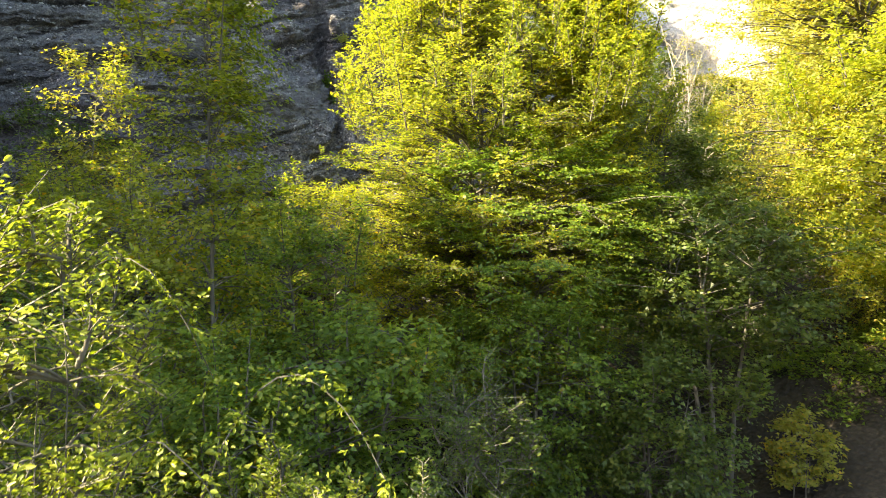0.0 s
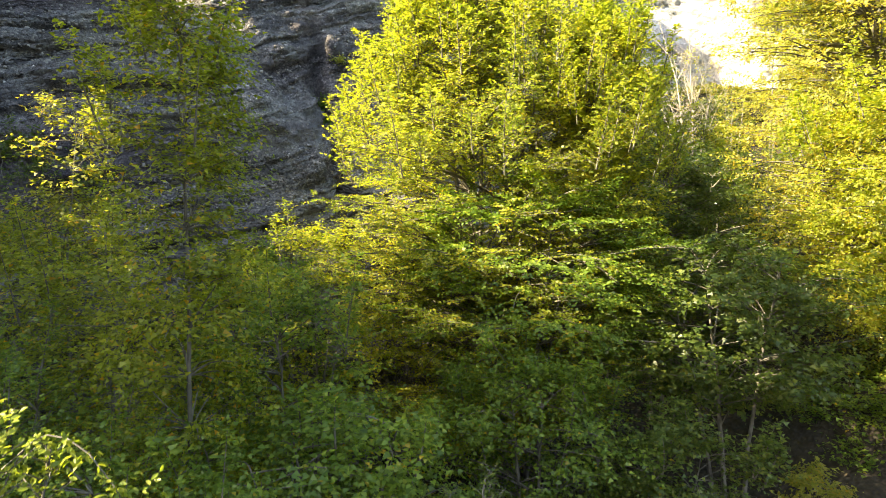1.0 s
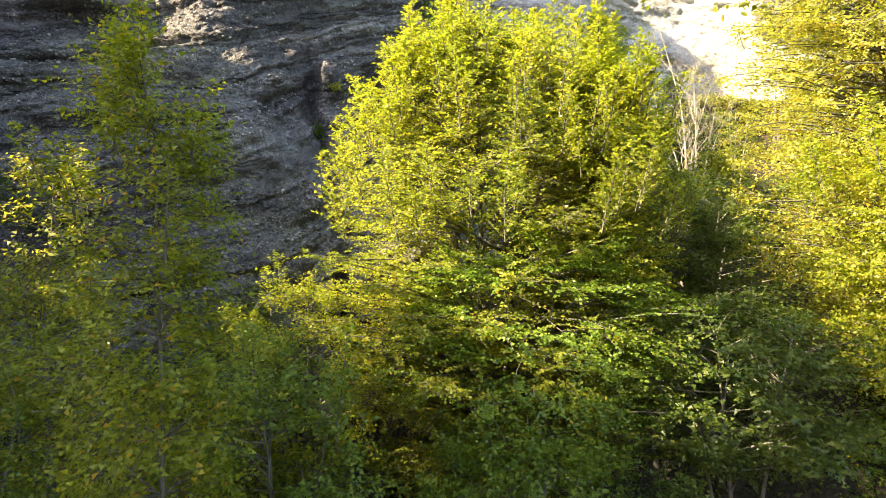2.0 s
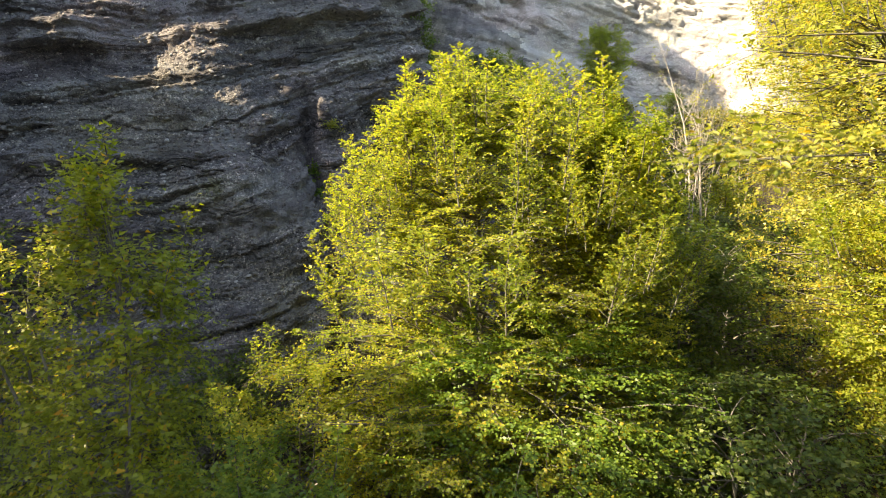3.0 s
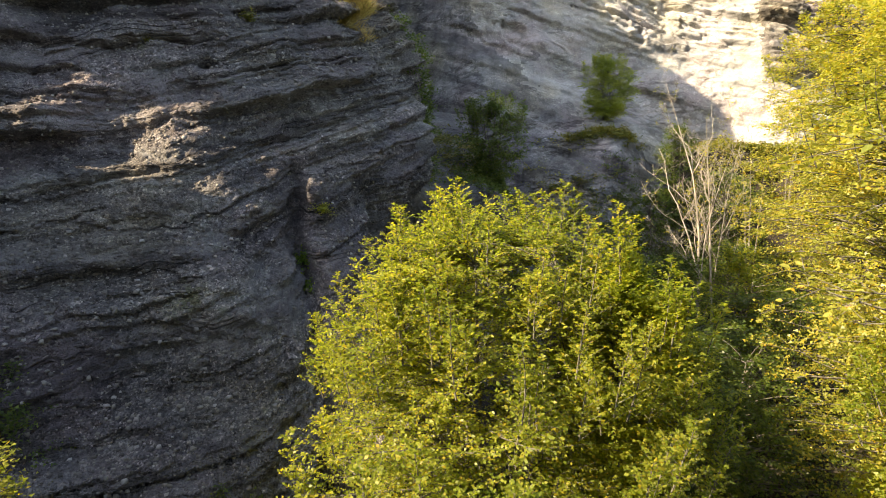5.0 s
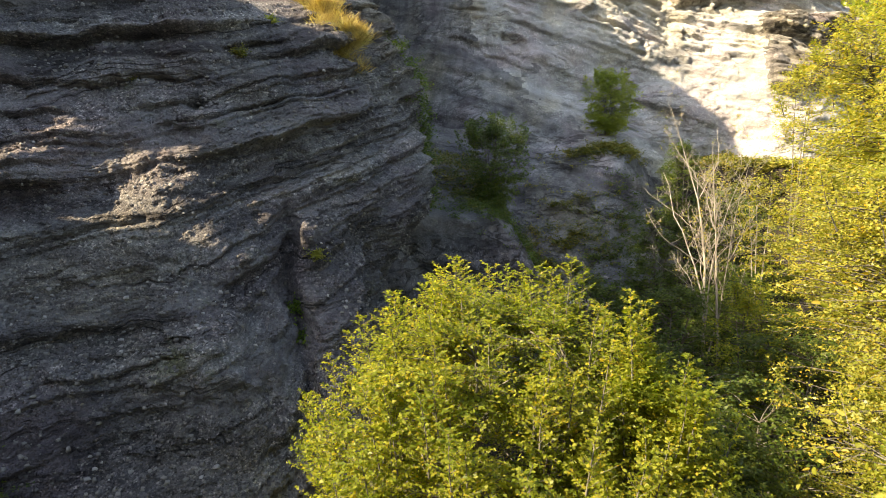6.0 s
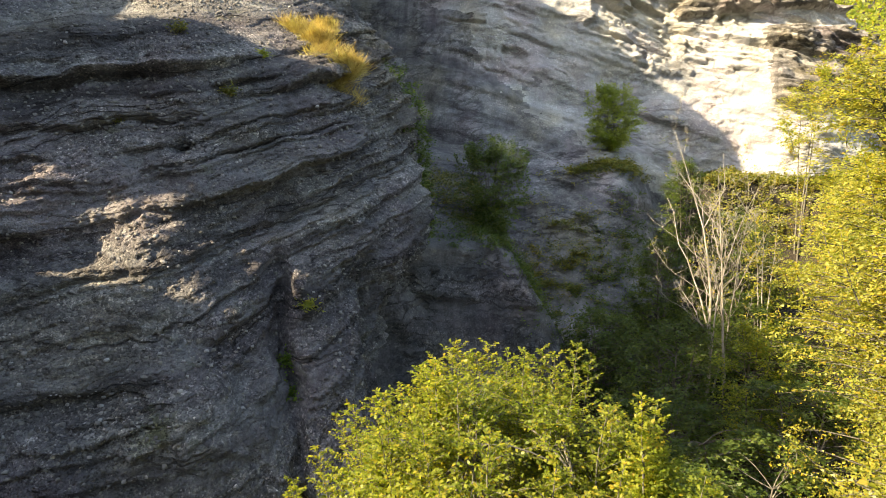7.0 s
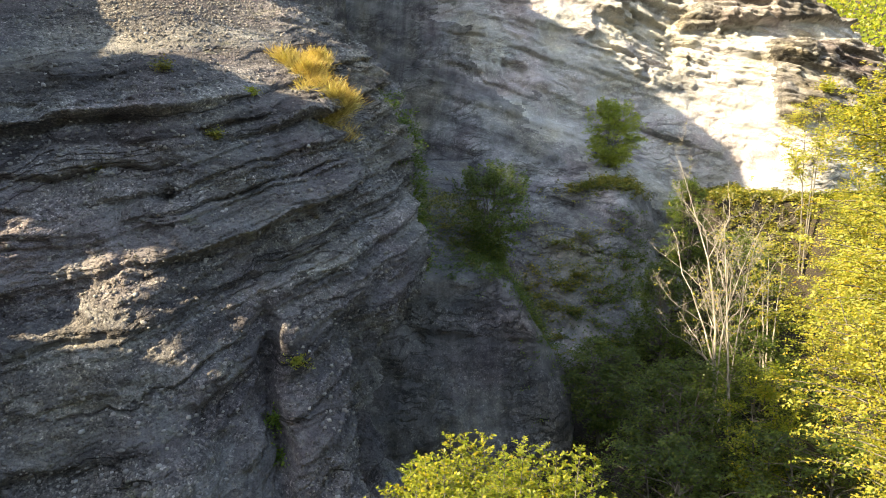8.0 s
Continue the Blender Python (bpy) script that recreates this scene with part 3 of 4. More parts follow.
# ---- trees ----
def twig_leaves(rng, starts, ways, lengths, per, size, flat=0.6, spread=0.85, fine=False, heart=None, out=0.0, loose=0.3, plain=False):
    """Leaves in two ranks along many twigs."""
    n = len(starts)
    f = (np.arange(per)[None, :] + 0.6 + rng.uniform(-0.25, 0.25, (n, per))) / per
    droop = np.array([0, 0, -0.18])
    w = np.repeat(ways[:, None], per, 1)
    base = starts[:, None] + w * (f * lengths[:, None])[:, :, None] + droop * (f ** 2 * lengths[:, None])[:, :, None]
    sgn = np.where(np.arange(per) % 2 == 0, 1.0, -1.0)[None, :, None]
    up = np.array([0, 0, 1.0])
    across = unit(np.cross(w, up) + 1e-4)
    way = w * 0.65 + sgn * across * spread + rng.normal(0, 0.28, (n, per, 3)) + droop
    nrm = up * flat + rng.normal(0, 0.42, (n, per, 3)) + w * 0.15
    base = base + rng.normal(0, loose * size, base.shape)
    if heart is not None:
        nrm = nrm + out * unit(base - heart)
    ln = size * rng.uniform(0.65, 1.2, (n, per))
    return leaves(base.reshape(-1, 3), way.reshape(-1, 3), nrm.reshape(-1, 3), ln.ravel(), fine=fine, plain=plain)


def bezier(a, b, c, n):
    t = np.linspace(0, 1, n)[:, None]
    return (1 - t) ** 2 * a + 2 * t * (1 - t) * b + t * t * c


def make_tree(name, label, base, height, radius, centre, half, stems=3, boughs=160, twigs=12, per=11, leaf=0.075, seed=1, leaf_mat=None, bark=None,
              stem_r=0.09, flat=0.6, shoots=0, shoot_len=0.9, lift=0.25, lumps=0.25, group="", category="tree", twig_len=(0.25, 0.5), low=-0.9, rods_too=False, tips_only=0.0, dome=0.0, fine=False, out=0.45, loose=0.35, wave=0.34, plain=True):
    """A broad-leaved tree: bent stems, boughs that reach to a lumpy crown, twigs with two ranks of leaves."""
    rng = np.random.default_rng(seed)
    base, centre = np.asarray(base, float), np.asarray(centre, float)
    rx, ry, rz = radius[0], radius[1], half
    top = new(name)
    top.location = base
    wood, stem_paths = [], []
    for i in range(stems):
        a = 2 * math.pi * (i + rng.uniform(-0.3, 0.3)) / stems
        k = 0.0 if stems == 1 else rng.uniform(0.25, 0.5)
        tip = centre + np.array([rx * k * math.cos(a), ry * k * math.sin(a), rz * rng.uniform(0.55, 0.85)])
        foot = base + np.array([0.12 * math.cos(a), 0.12 * math.sin(a), 0]) * (stems > 1)
        mid = foot * 0.5 + tip * 0.5 + np.array([-0.22 * rx * k * math.cos(a), -0.22 * ry * k * math.sin(a), 0.3])
        p = bezier(foot, mid, tip, 16)
        p[1:] += np.cumsum(rng.normal(0, 0.02 * height / 8, (15, 3)), 0)
        stem_paths.append(p)
        piece("trunk" if stems == 1 else "stem", mesh_of("stem", *tube(p - base, np.linspace(stem_r * rng.uniform(0.8, 1.1), stem_r * 0.18, 16), 7), bark, True), top)
    wood, starts, ways = [], [], []
    allp = np.concatenate(stem_paths)
    for i in range(boughs):
        d = unit(rng.normal(0, 1, 3))
        d[2] = rng.uniform(low, 1.0)
        h = math.sqrt(max(0.0, 1 - min(1.0, abs(d[2])) ** 2)) if d[2] < 0 or not dome else (1 - min(1.0, d[2])) ** dome
        a = rng.uniform(0, 2 * math.pi)
        lump = 1 + lumps * vnoise(np.array([[math.cos(a) * 1.7, math.sin(a) * 1.7, d[2] * 2.2]]), seed)[0]
        r = lump * rng.uniform(0.30, 1.0) ** 0.5
        tip = centre + np.array([math.cos(a) * h * rx * r, math.sin(a) * h * ry * r, d[2] * rz * (0.85 + 0.15 * r)])
        hd = np.hypot(allp[:, 0] - tip[0], allp[:, 1] - tip[1])
        score = np.abs(allp[:, 2] - (tip[2] - lift * hd)) + 0.35 * hd + rng.uniform(0, 0.5, len(allp)) + 5 * (allp[:, 2] < base[2] + 0.12 * height)
        start = allp[np.argmin(score)]
        span = np.linalg.norm(tip - start)
        mid = (start + tip) / 2 + np.array([0, 0, 0.16 * span]) + rng.normal(0, 0.11 * span, 3)
        p = bezier(start, mid, tip, 6)
        wood.append(tube(p - base, np.linspace(0.006 + 0.011 * span * stem_r / 0.09, 0.004, 6), 3 if boughs > 60 else 5))
        t = np.sort(rng.uniform(0.35 + tips_only, 1.0, twigs))
        q = bezier_at(start, mid, tip, t)
        dirs = unit(tip - start)
        turn = rng.uniform(0.3, 1.15, twigs) * np.where(np.arange(twigs) % 2, 1, -1)
        w = np.stack([dirs[0] * np.cos(turn) - dirs[1] * np.sin(turn), dirs[0] * np.sin(turn) + dirs[1] * np.cos(turn),
                      dirs[2] * 0.6 + rng.normal(0.08, wave, twigs)], 1)
        starts.append(q)
        ways.append(unit(w))
    for i in range(shoots):
        a, k = rng.uniform(0, 2 * math.pi), math.sqrt(rng.uniform(0, 0.85))
        foot = centre + np.array([math.cos(a) * k * rx, math.sin(a) * k * ry, rz * (math.sqrt(max(0.05, 1 - k * k)) * 0.82 if not dome else (1 - k ** (1 / dome)) * 0.9)])
        tall = shoot_len * rng.uniform(0.45, 1.15)
        tip = foot + np.array([math.cos(a) * 0.35 * k, math.sin(a) * 0.35 * k, 1]) * tall
        wood.append(tube(bezier(foot, (foot + tip) / 2 + rng.normal(0, 0.04, 3), tip, 5) - base, np.linspace(0.012, 0.003, 5), 4))
        n = 18 + int(14 * max(0.0, tall - 0.5))
        t = np.linspace(0.0, 1.0, n)[:, None]
        q = foot * (1 - t) + tip * t
        aa = np.arange(n) * 2.4
        w = np.stack([np.cos(aa), np.sin(aa), 0.9 + 0 * aa], 1)
        starts.append(q)
        ways.append(unit(w) * (1.05 - 0.75 * t))
    starts, ways = np.concatenate(starts), np.concatenate(ways)
    ln = rng.uniform(*twig_len, len(starts)) * np.linalg.norm(ways, axis=1)
    ways = unit(ways)
    if len(wood) <= 60:
        for v, f in wood:
            piece("branch", mesh_of("branch", v, f, bark, True), top)
    else:
        tagged(piece("branchwork", mesh_of("branchwork", *joined(wood), bark, True), top), kind="stuff")
    if rods_too:
        tagged(piece("twig_mass", mesh_of("twig_mass", *rods(starts - base, starts - base + ways * ln[:, None] * 0.9 + np.array([0, 0, -0.13]) * ln[:, None], 0.004 + 0 * ln[:, None]), bark), top), kind="stuff")
    v, f = twig_leaves(rng, starts - base, ways, ln, per, leaf, flat, fine=fine, heart=centre - base, out=out, loose=loose, plain=plain and not fine)
    piece("crown", mesh_of("crown", v, f, leaf_mat), top)
    return tagged(top, label, category, group)


def bezier_at(a, b, c, t):
    t = t[:, None]
    return (1 - t) ** 2 * a + 2 * t * (1 - t) * b + t * t * c


def ground_at(x, y):
    return float(ground_height(np.array([float(x)]), np.array([float(y)]))[0])



make_tree("beech_tree", "broad yellow-green beech tree with layered sunlit leaf sprays", (0.7, 10.4, ground_at(0.7, 10.4) - 0.1), 8.2, (3.0, 3.15), (0.85, 10.3, 4.4), 3.85, stems=6, boughs=800, twigs=16, per=17,
          leaf=0.052, seed=4, leaf_mat=LEAF_BEECH, bark=BARK_DARK, stem_r=0.07, shoots=170, shoot_len=0.95, lumps=0.38, lift=0.3, low=-1.0, twig_len=(0.28, 0.58), dome=0.47, rods_too=True, flat=0.7, out=0.5, loose=0.12, wave=0.2, plain=False)

make_tree("beech_tree", "narrow upright beech with spiky sunlit shoots", (2.7, 9.9, ground_at(2.7, 9.9) - 0.1), 8.2, (1.0, 1.0), (2.45, 9.5, 5.3), 2.35, stems=3, boughs=240, twigs=14, per=16,
          leaf=0.052, seed=5, leaf_mat=LEAF_BEECH, bark=BARK_DARK, stem_r=0.05, shoots=34, shoot_len=1.0, lift=0.6, low=-0.9, twig_len=(0.22, 0.45), dome=0.5, flat=0.6, out=0.5, loose=0.15, plain=False)

make_tree("beech_tree", "low spreading beech with drooping layered sprays", (1.2, 9.0, ground_at(1.2, 9.0) - 0.1), 5.0, (2.4, 1.7), (1.2, 8.75, 3.4), 1.75, stems=4, boughs=230, twigs=14, per=14,
          leaf=0.055, seed=6, leaf_mat=LEAF_GREEN, bark=BARK_DARK, stem_r=0.045, lift=0.15, low=-0.9, lumps=0.35, twig_len=(0.28, 0.55), flat=0.8, out=0.4, loose=0.12, wave=0.15, plain=False)

RIGHT = [((9.2, 11.8), 13, (3.65, 3.6), 7.0, 5.6, 11, 800), ((13.6, 18.8), 16, (4.5, 4.0), 9.4, 6.5, 12, 520), ((16.6, 25), 9, (3.6, 3.2), 8.2, 3.4, 14, 260), ((21.4, 31.5), 9, (3.4, 3.0), 9.6, 3.2, 15, 200), ((7.4, 8.9), 8.0, (2.2, 2.3), 4.7, 2.0, 13, 240)]
for (x, y), h, r, cz, half, seed, n in RIGHT:
    make_tree("yellow_tree", "tall tree with yellowing sunlit autumn leaves", (x, y, ground_at(x, y) - 0.1), h, r, (x, y, cz), half, stems=3, boughs=n, twigs=14, per=14, leaf=0.068 if y < 15 else 0.085, seed=seed, leaf_mat=LEAF_BEECH if y < 10 else LEAF_YELLOW, bark=BARK_DARK, stem_r=0.085,
              group="yellow trees on the bank", shoots=40, low=-1.0, twig_len=(0.3, 0.65), flat=0.45, out=0.85)

# the dark leaf colour carries the half shade on these two
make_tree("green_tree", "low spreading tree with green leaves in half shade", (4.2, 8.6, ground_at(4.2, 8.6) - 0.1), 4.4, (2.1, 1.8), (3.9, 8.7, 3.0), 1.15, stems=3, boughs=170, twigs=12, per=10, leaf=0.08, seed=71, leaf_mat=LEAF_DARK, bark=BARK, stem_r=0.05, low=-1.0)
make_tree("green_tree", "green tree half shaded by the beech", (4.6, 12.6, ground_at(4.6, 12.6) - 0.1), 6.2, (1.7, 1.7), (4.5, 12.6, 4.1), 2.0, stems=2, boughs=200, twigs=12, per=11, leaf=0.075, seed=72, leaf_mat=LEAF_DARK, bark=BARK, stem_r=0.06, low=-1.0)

LEANING = make_tree("yellow_tree", "tree leaning in with large yellow leaves", (6.4, 4.3, ground_at(6.4, 4.3) - 0.1), 10, (2.5, 2.0), (4.9, 5.3, 8.2), 2.0, stems=2, boughs=130, twigs=11, per=9, leaf=0.07, fine=True, rods_too=True, seed=16, leaf_mat=LEAF_YELLOW, bark=BARK, stem_r=0.09,
          group="yellow trees on the bank")


def build_reaching_bough(tree):
    """The leaning tree's long bough of yellow leaves that reaches in from the bank."""
    rng = np.random.default_rng(5)
    a, m, c = np.array([5.6, 4.8, 5.9]), np.array([3.0, 4.0, 6.9]), np.array([1.15, 3.65, 6.6])
    o = np.array(tree.location)
    p = bezier(a, m, c, 14)
    bough = piece("bough", mesh_of("bough", *tube(p - o + np.cumsum(rng.normal(0, 0.014, (14, 3)), 0), np.linspace(0.014, 0.003, 14), 6), BARK, True), tree, "long thin bough reaching out from the bank")
    t = rng.uniform(0.3, 1, 170)
    q = bezier_at(a, m, c, t)
    w = unit(np.stack([rng.normal(-0.5, 0.5, 170), rng.normal(0, 0.8, 170), rng.normal(0.05, 0.25, 170)], 1))
    ln = rng.uniform(0.18, 0.42, 170)
    tagged(piece("twig_mass", mesh_of("twig_mass", *rods(q - o, q - o + w * ln[:, None], 0.002 + 0 * ln[:, None]), BARK), bough), kind="stuff")
    piece("foliage", mesh_of("foliage", *twig_leaves(rng, q - o, w, ln, 13, 0.042, 0.6, fine=True), LEAF_YELLOW), bough)


build_reaching_bough(LEANING)

# place, height, crown radii, crown middle, half height, seed, leaves, leaf length, stems
LEFT = [((-2.0, 5.0), 7.0, (0.58, 0.6), 3.7, 3.1, 21, LEAF_OLIVE, 0.058, 1), ((-4.4, 7.8), 5.2, (1.2, 1.1), 2.7, 2.3, 22, LEAF_OLIVE, 0.06, 2), ((-1.7, 7.0), 4.0, (1.5, 1.2), 2.1, 1.8, 23, LEAF_GREEN, 0.075, 3),
        ((-3.4, 6.2), 4.3, (1.4, 1.2), 2.3, 1.9, 25, LEAF_OLIVE, 0.07, 3), ((-5.8, 8.4), 4.6, (1.5, 1.4), 2.5, 2.0, 26, LEAF_OLIVE, 0.075, 3),
        ((-7.6, 11.3), 5.6, (1.9, 1.5), 3.6, 2.3, 24, LEAF_DARK, 0.08, 3), ((-3.2, 10.2), 4.0, (1.8, 1.4), 2.0, 1.9, 27, LEAF_DARK, 0.08, 3), ((-1.9, 9.0), 4.5, (1.2, 1.1), 2.7, 1.7, 29, LEAF_BEECH, 0.07, 3), ((-2.7, 4.3), 3.0, (0.9, 0.7), 1.9, 1.1, 61, LEAF_GREEN, 0.055, 3), ((-1.5, 3.8), 2.7, (0.8, 0.6), 1.7, 1.0, 62, LEAF_GREEN, 0.055, 3), ((-3.9, 5.2), 3.4, (1.0, 0.8), 2.1, 1.3, 63, LEAF_GREEN, 0.055, 3), ((1.1, 7.3), 2.6, (1.3, 0.9), 1.5, 1.3, 65, LEAF_GREEN, 0.075, 3), ((2.7, 7.1), 2.2, (1.1, 0.8), 1.1, 1.0, 66, LEAF_DARK, 0.075, 3), ((-0.9, 5.0), 3.2, (1.3, 1.1), 1.6, 1.5, 28, LEAF_GREEN, 0.075, 3)]
for (x, y), h, r, cz, half, seed, mat, size, n in LEFT:
    make_tree("sapling", "slender green sapling with a few yellow leaves", (x, y, ground_at(x, y) - 0.05), h, r, (x, y, cz), half, stems=n, boughs=105 if n > 1 else 190, twigs=11, per=12, leaf=size * 0.85, seed=seed, leaf_mat=mat, bark=BARK, stem_r=0.035, shoots=10, shoot_len=0.7,
              group="saplings below the cliff", low=-1.0)

FRONT = [((-1.5, 2.05), 4.0, (0.42, 0.4), 2.9, 1.1, 81), ((-0.7, 2.5), 3.0, (0.5, 0.4), 2.1, 0.65, 82), ((0.25, 3.9), 3.0, (0.4, 0.35), 1.9, 0.9, 83), ((-1.9, 2.7), 3.6, (0.6, 0.5), 2.3, 1.1, 84), ((-1.5, 1.6), 3.2, (0.5, 0.35), 2.4, 0.7, 85), ((-0.2, 2.9), 2.6, (0.6, 0.5), 1.6, 0.8, 86)]
for (x, y), h, r, cz, half, seed in FRONT:
    # pale leaf colour stands in for sun left of x = -0.3, darker leaf beyond
    make_tree("sapling", "thin young sapling, leaf colour pale as if sunlit, darker to the right", (x, y, ground_at(x, y) - 0.05), h, r, (x, y, cz), half, stems=3, boughs=60, twigs=9, per=11, leaf=0.031, seed=seed, leaf_mat=LEAF_DARK if x > -0.3 else LEAF_PALE, bark=BARK, stem_r=0.009, shoots=8, shoot_len=0.35, fine=True, rods_too=True,
              group="saplings on the near bank", low=-1.0, twig_len=(0.12, 0.3))


def bramble(base, arcs, seed):
    """Thin arching stems with rows of small leaves that hang from them."""
    rng = np.random.default_rng(seed)
    base = np.asarray(base, float)
    top = new("bramble")
    top.location = base
    for mid, tip in arcs:
        mid, tip = np.asarray(mid, float), np.asarray(tip, float)
        p = bezier(base, mid, tip, 18) + np.cumsum(rng.normal(0, 0.006, (18, 3)), 0)
        stem = piece("stem", mesh_of("stem", *tube(p - base, np.linspace(0.007, 0.002, 18), 5), BARK, True), top)
        k = rng.integers(7, 18, 46)
        w = unit(np.stack([rng.normal(0.1, 0.7, 46), rng.normal(0, 0.7, 46), rng.normal(-0.25, 0.5, 46)], 1))
        ln = rng.uniform(0.06, 0.2, 46)
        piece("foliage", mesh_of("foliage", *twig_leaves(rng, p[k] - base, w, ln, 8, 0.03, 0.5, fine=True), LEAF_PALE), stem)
    return tagged(top, "arching bramble with rows of small sunlit leaves", "bramble", "brambles on the near bank")


for (x, y), arcs, seed in (((-1.5, 2.3), (((-0.9, 2.2, 4.6), (-0.18, 2.25, 2.95)), ((-1.3, 1.9, 4.4), (-0.75, 2.0, 2.75))), 301),
                           ((-2.3, 3.0), (((-1.9, 2.6, 5.2), (-1.0, 2.5, 3.3)), ((-2.4, 2.6, 5.6), (-2.0, 2.4, 3.6)), ((-1.6, 2.4, 4.2), (-1.35, 2.0, 2.6))), 302)):
    bramble((x, y, ground_at(x, y) - 0.05), arcs, seed)

make_tree("sapling", "slim sapling with orange and yellow leaves", (-4.7, 7.7, ground_at(-4.7, 7.7) - 0.05), 6.0, (0.45, 0.45), (-4.5, 7.7, 4.9), 1.2, stems=1, boughs=26, twigs=8, per=8, leaf=0.06, seed=64, leaf_mat=LEAF_YELLOW, bark=BARK, stem_r=0.03, shoots=6, shoot_len=0.5, group="saplings below the cliff")


def bare_tree(name, label, base, way, height, seed, radius=0.08, group="", leafy=0):
    """A leafless tree: each limb forks at random, and the ends are broken."""
    rng = np.random.default_rng(seed)
    base = np.asarray(base, float)
    top = new(name)
    top.location = base
    ends = []

    def limb(start, d, length, r, depth, kind):
        n = 9
        p = [start]
        for i in range(n - 1):
            d = unit(d + rng.normal(0, (0.08, 0.17, 0.24, 0.28)[depth], 3) + np.array([0, 0, 0.06]))
            p.append(p[-1] + d * length / (n - 1))
        p = np.array(p)
        rr = np.linspace(r, r * (0.25 if depth else 0.12), n)
        if depth < 2:
            piece(kind, mesh_of(kind, *tube(p - base, rr, 6), BARK_WHITE, True), top)
        else:
            ends.append(tube(p - base, rr, 4))
        if depth >= 3:
            return
        count = (12, 7, 4)[depth]
        for i in range(count):
            t = rng.uniform(0.25, 0.95)
            k = int(t * (n - 1))
            a = rng.uniform(0, 2 * math.pi)
            fork = depth == 0 and i < 3
            side = np.array([math.cos(a), math.sin(a) * 0.8, rng.uniform(0.1, 0.9)]) * (0.7 if fork else 1.0)
            nd = unit(unit(p[min(k + 1, n - 1)] - p[k]) * (0.8 if fork else rng.uniform(0.2, 0.7)) + side)
            reach = rng.uniform(0.35, 0.5) if fork else rng.uniform(0.18, 0.36) * (1.15 if depth else 1.0)
            limb(p[k], nd, length * reach * (1.3 - 0.6 * t), max(0.005, rr[k] * (0.7 if fork else 0.42)), depth + 1, "branch")

    limb(base, unit(np.asarray(way, float)), height, radius, 0, "trunk")
    tagged(piece("twig_mass", mesh_of("twig_mass", *joined(ends), BARK_WHITE, True), top), kind="stuff")
    if leafy:
        q = base + np.concatenate([v for v, f in ends])[rng.integers(0, len(ends) * 36, leafy)]
        w = unit(rng.normal(0, 1, (leafy, 3)) + np.array([0, 0, 0.4]))
        tagged(piece("foliage", mesh_of("foliage", *twig_leaves(rng, q - base, w, rng.uniform(0.1, 0.3, leafy), 6, 0.07), LEAF_YELLOW), top, "a few yellow leaves left on the twigs"))
    return tagged(top, label, "tree", group)


for x, y, way, h, seed, r in ((9.2, 23.3, (0.11, 0, 1), 9.6, 31, 0.062), (9.3, 23.5, (0.0, 0, 1), 7.6, 33, 0.038), (9.75, 23.2, (0.06, 0, 1), 7.8, 36, 0.055), (9.5, 23.6, (0.15, 0, 1), 7.4, 38, 0.035)):
    bare_tree("dead_tree", "bare bleached dead tree with broken forked branches", (x, y, ground_at(x, y) - 0.1), way, h, seed, r, "dead trees in the gully", 60)

make_tree("sapling", "sunlit yellow-green sapling below the dead tree", (8.6, 19.2, ground_at(8.6, 19.2) - 0.1), 4, (0.9, 0.9), (8.65, 19.3, 5.2), 1.9, stems=2, boughs=90, twigs=9, per=9, leaf=0.08, seed=33, leaf_mat=LEAF_BEECH, bark=BARK, stem_r=0.04, shoots=10)
make_tree("sapling", "thin yellowing sapling beside the dead tree", (12.6, 26.2, ground_at(12.6, 26.2) - 0.1), 6, (0.9, 0.9), (12.6, 26.2, 8.6), 2.0, stems=3, boughs=60, twigs=7, per=6, leaf=0.09, seed=34, leaf_mat=LEAF_YELLOW, bark=BARK_WHITE, stem_r=0.04)
make_tree("white_tree", "small slim tree with thin yellow foliage", (20.0, 36.6, ground_at(20, 36.6) - 0.1), 5.5, (1.8, 1.5), (20.3, 36.6, 15.2), 2.2, stems=3, boughs=90, twigs=8, per=7, leaf=0.11, seed=35, leaf_mat=LEAF_YELLOW, bark=BARK, stem_r=0.055)

# deep shade of the gully is put into the leaf colour here
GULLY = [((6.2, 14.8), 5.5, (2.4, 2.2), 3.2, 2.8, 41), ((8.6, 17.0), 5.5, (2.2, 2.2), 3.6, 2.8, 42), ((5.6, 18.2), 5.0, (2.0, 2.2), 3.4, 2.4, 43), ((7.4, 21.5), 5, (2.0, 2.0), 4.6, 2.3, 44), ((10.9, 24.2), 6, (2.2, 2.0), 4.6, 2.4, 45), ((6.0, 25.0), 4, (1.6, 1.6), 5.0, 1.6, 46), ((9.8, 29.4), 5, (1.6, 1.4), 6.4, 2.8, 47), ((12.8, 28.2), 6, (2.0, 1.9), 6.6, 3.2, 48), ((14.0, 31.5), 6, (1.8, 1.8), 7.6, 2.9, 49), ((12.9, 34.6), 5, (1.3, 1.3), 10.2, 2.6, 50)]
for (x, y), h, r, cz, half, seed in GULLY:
    make_tree("gully_tree", "dense gully tree, leaves coloured dark for the shade", (x, y, min(ground_at(x, y), cz - half) - 0.1), h, r, (x, y, cz), half, stems=3, boughs=170, twigs=9, per=9, leaf=0.10, seed=seed, leaf_mat=LEAF_DARK, bark=BARK, stem_r=0.08,
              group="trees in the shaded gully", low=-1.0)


def on(cloud, x, y, z):
    """The point of a rock face next to a place."""
    return cloud[np.argmin(((cloud - np.array([x, y, z])) ** 2).sum(1))]


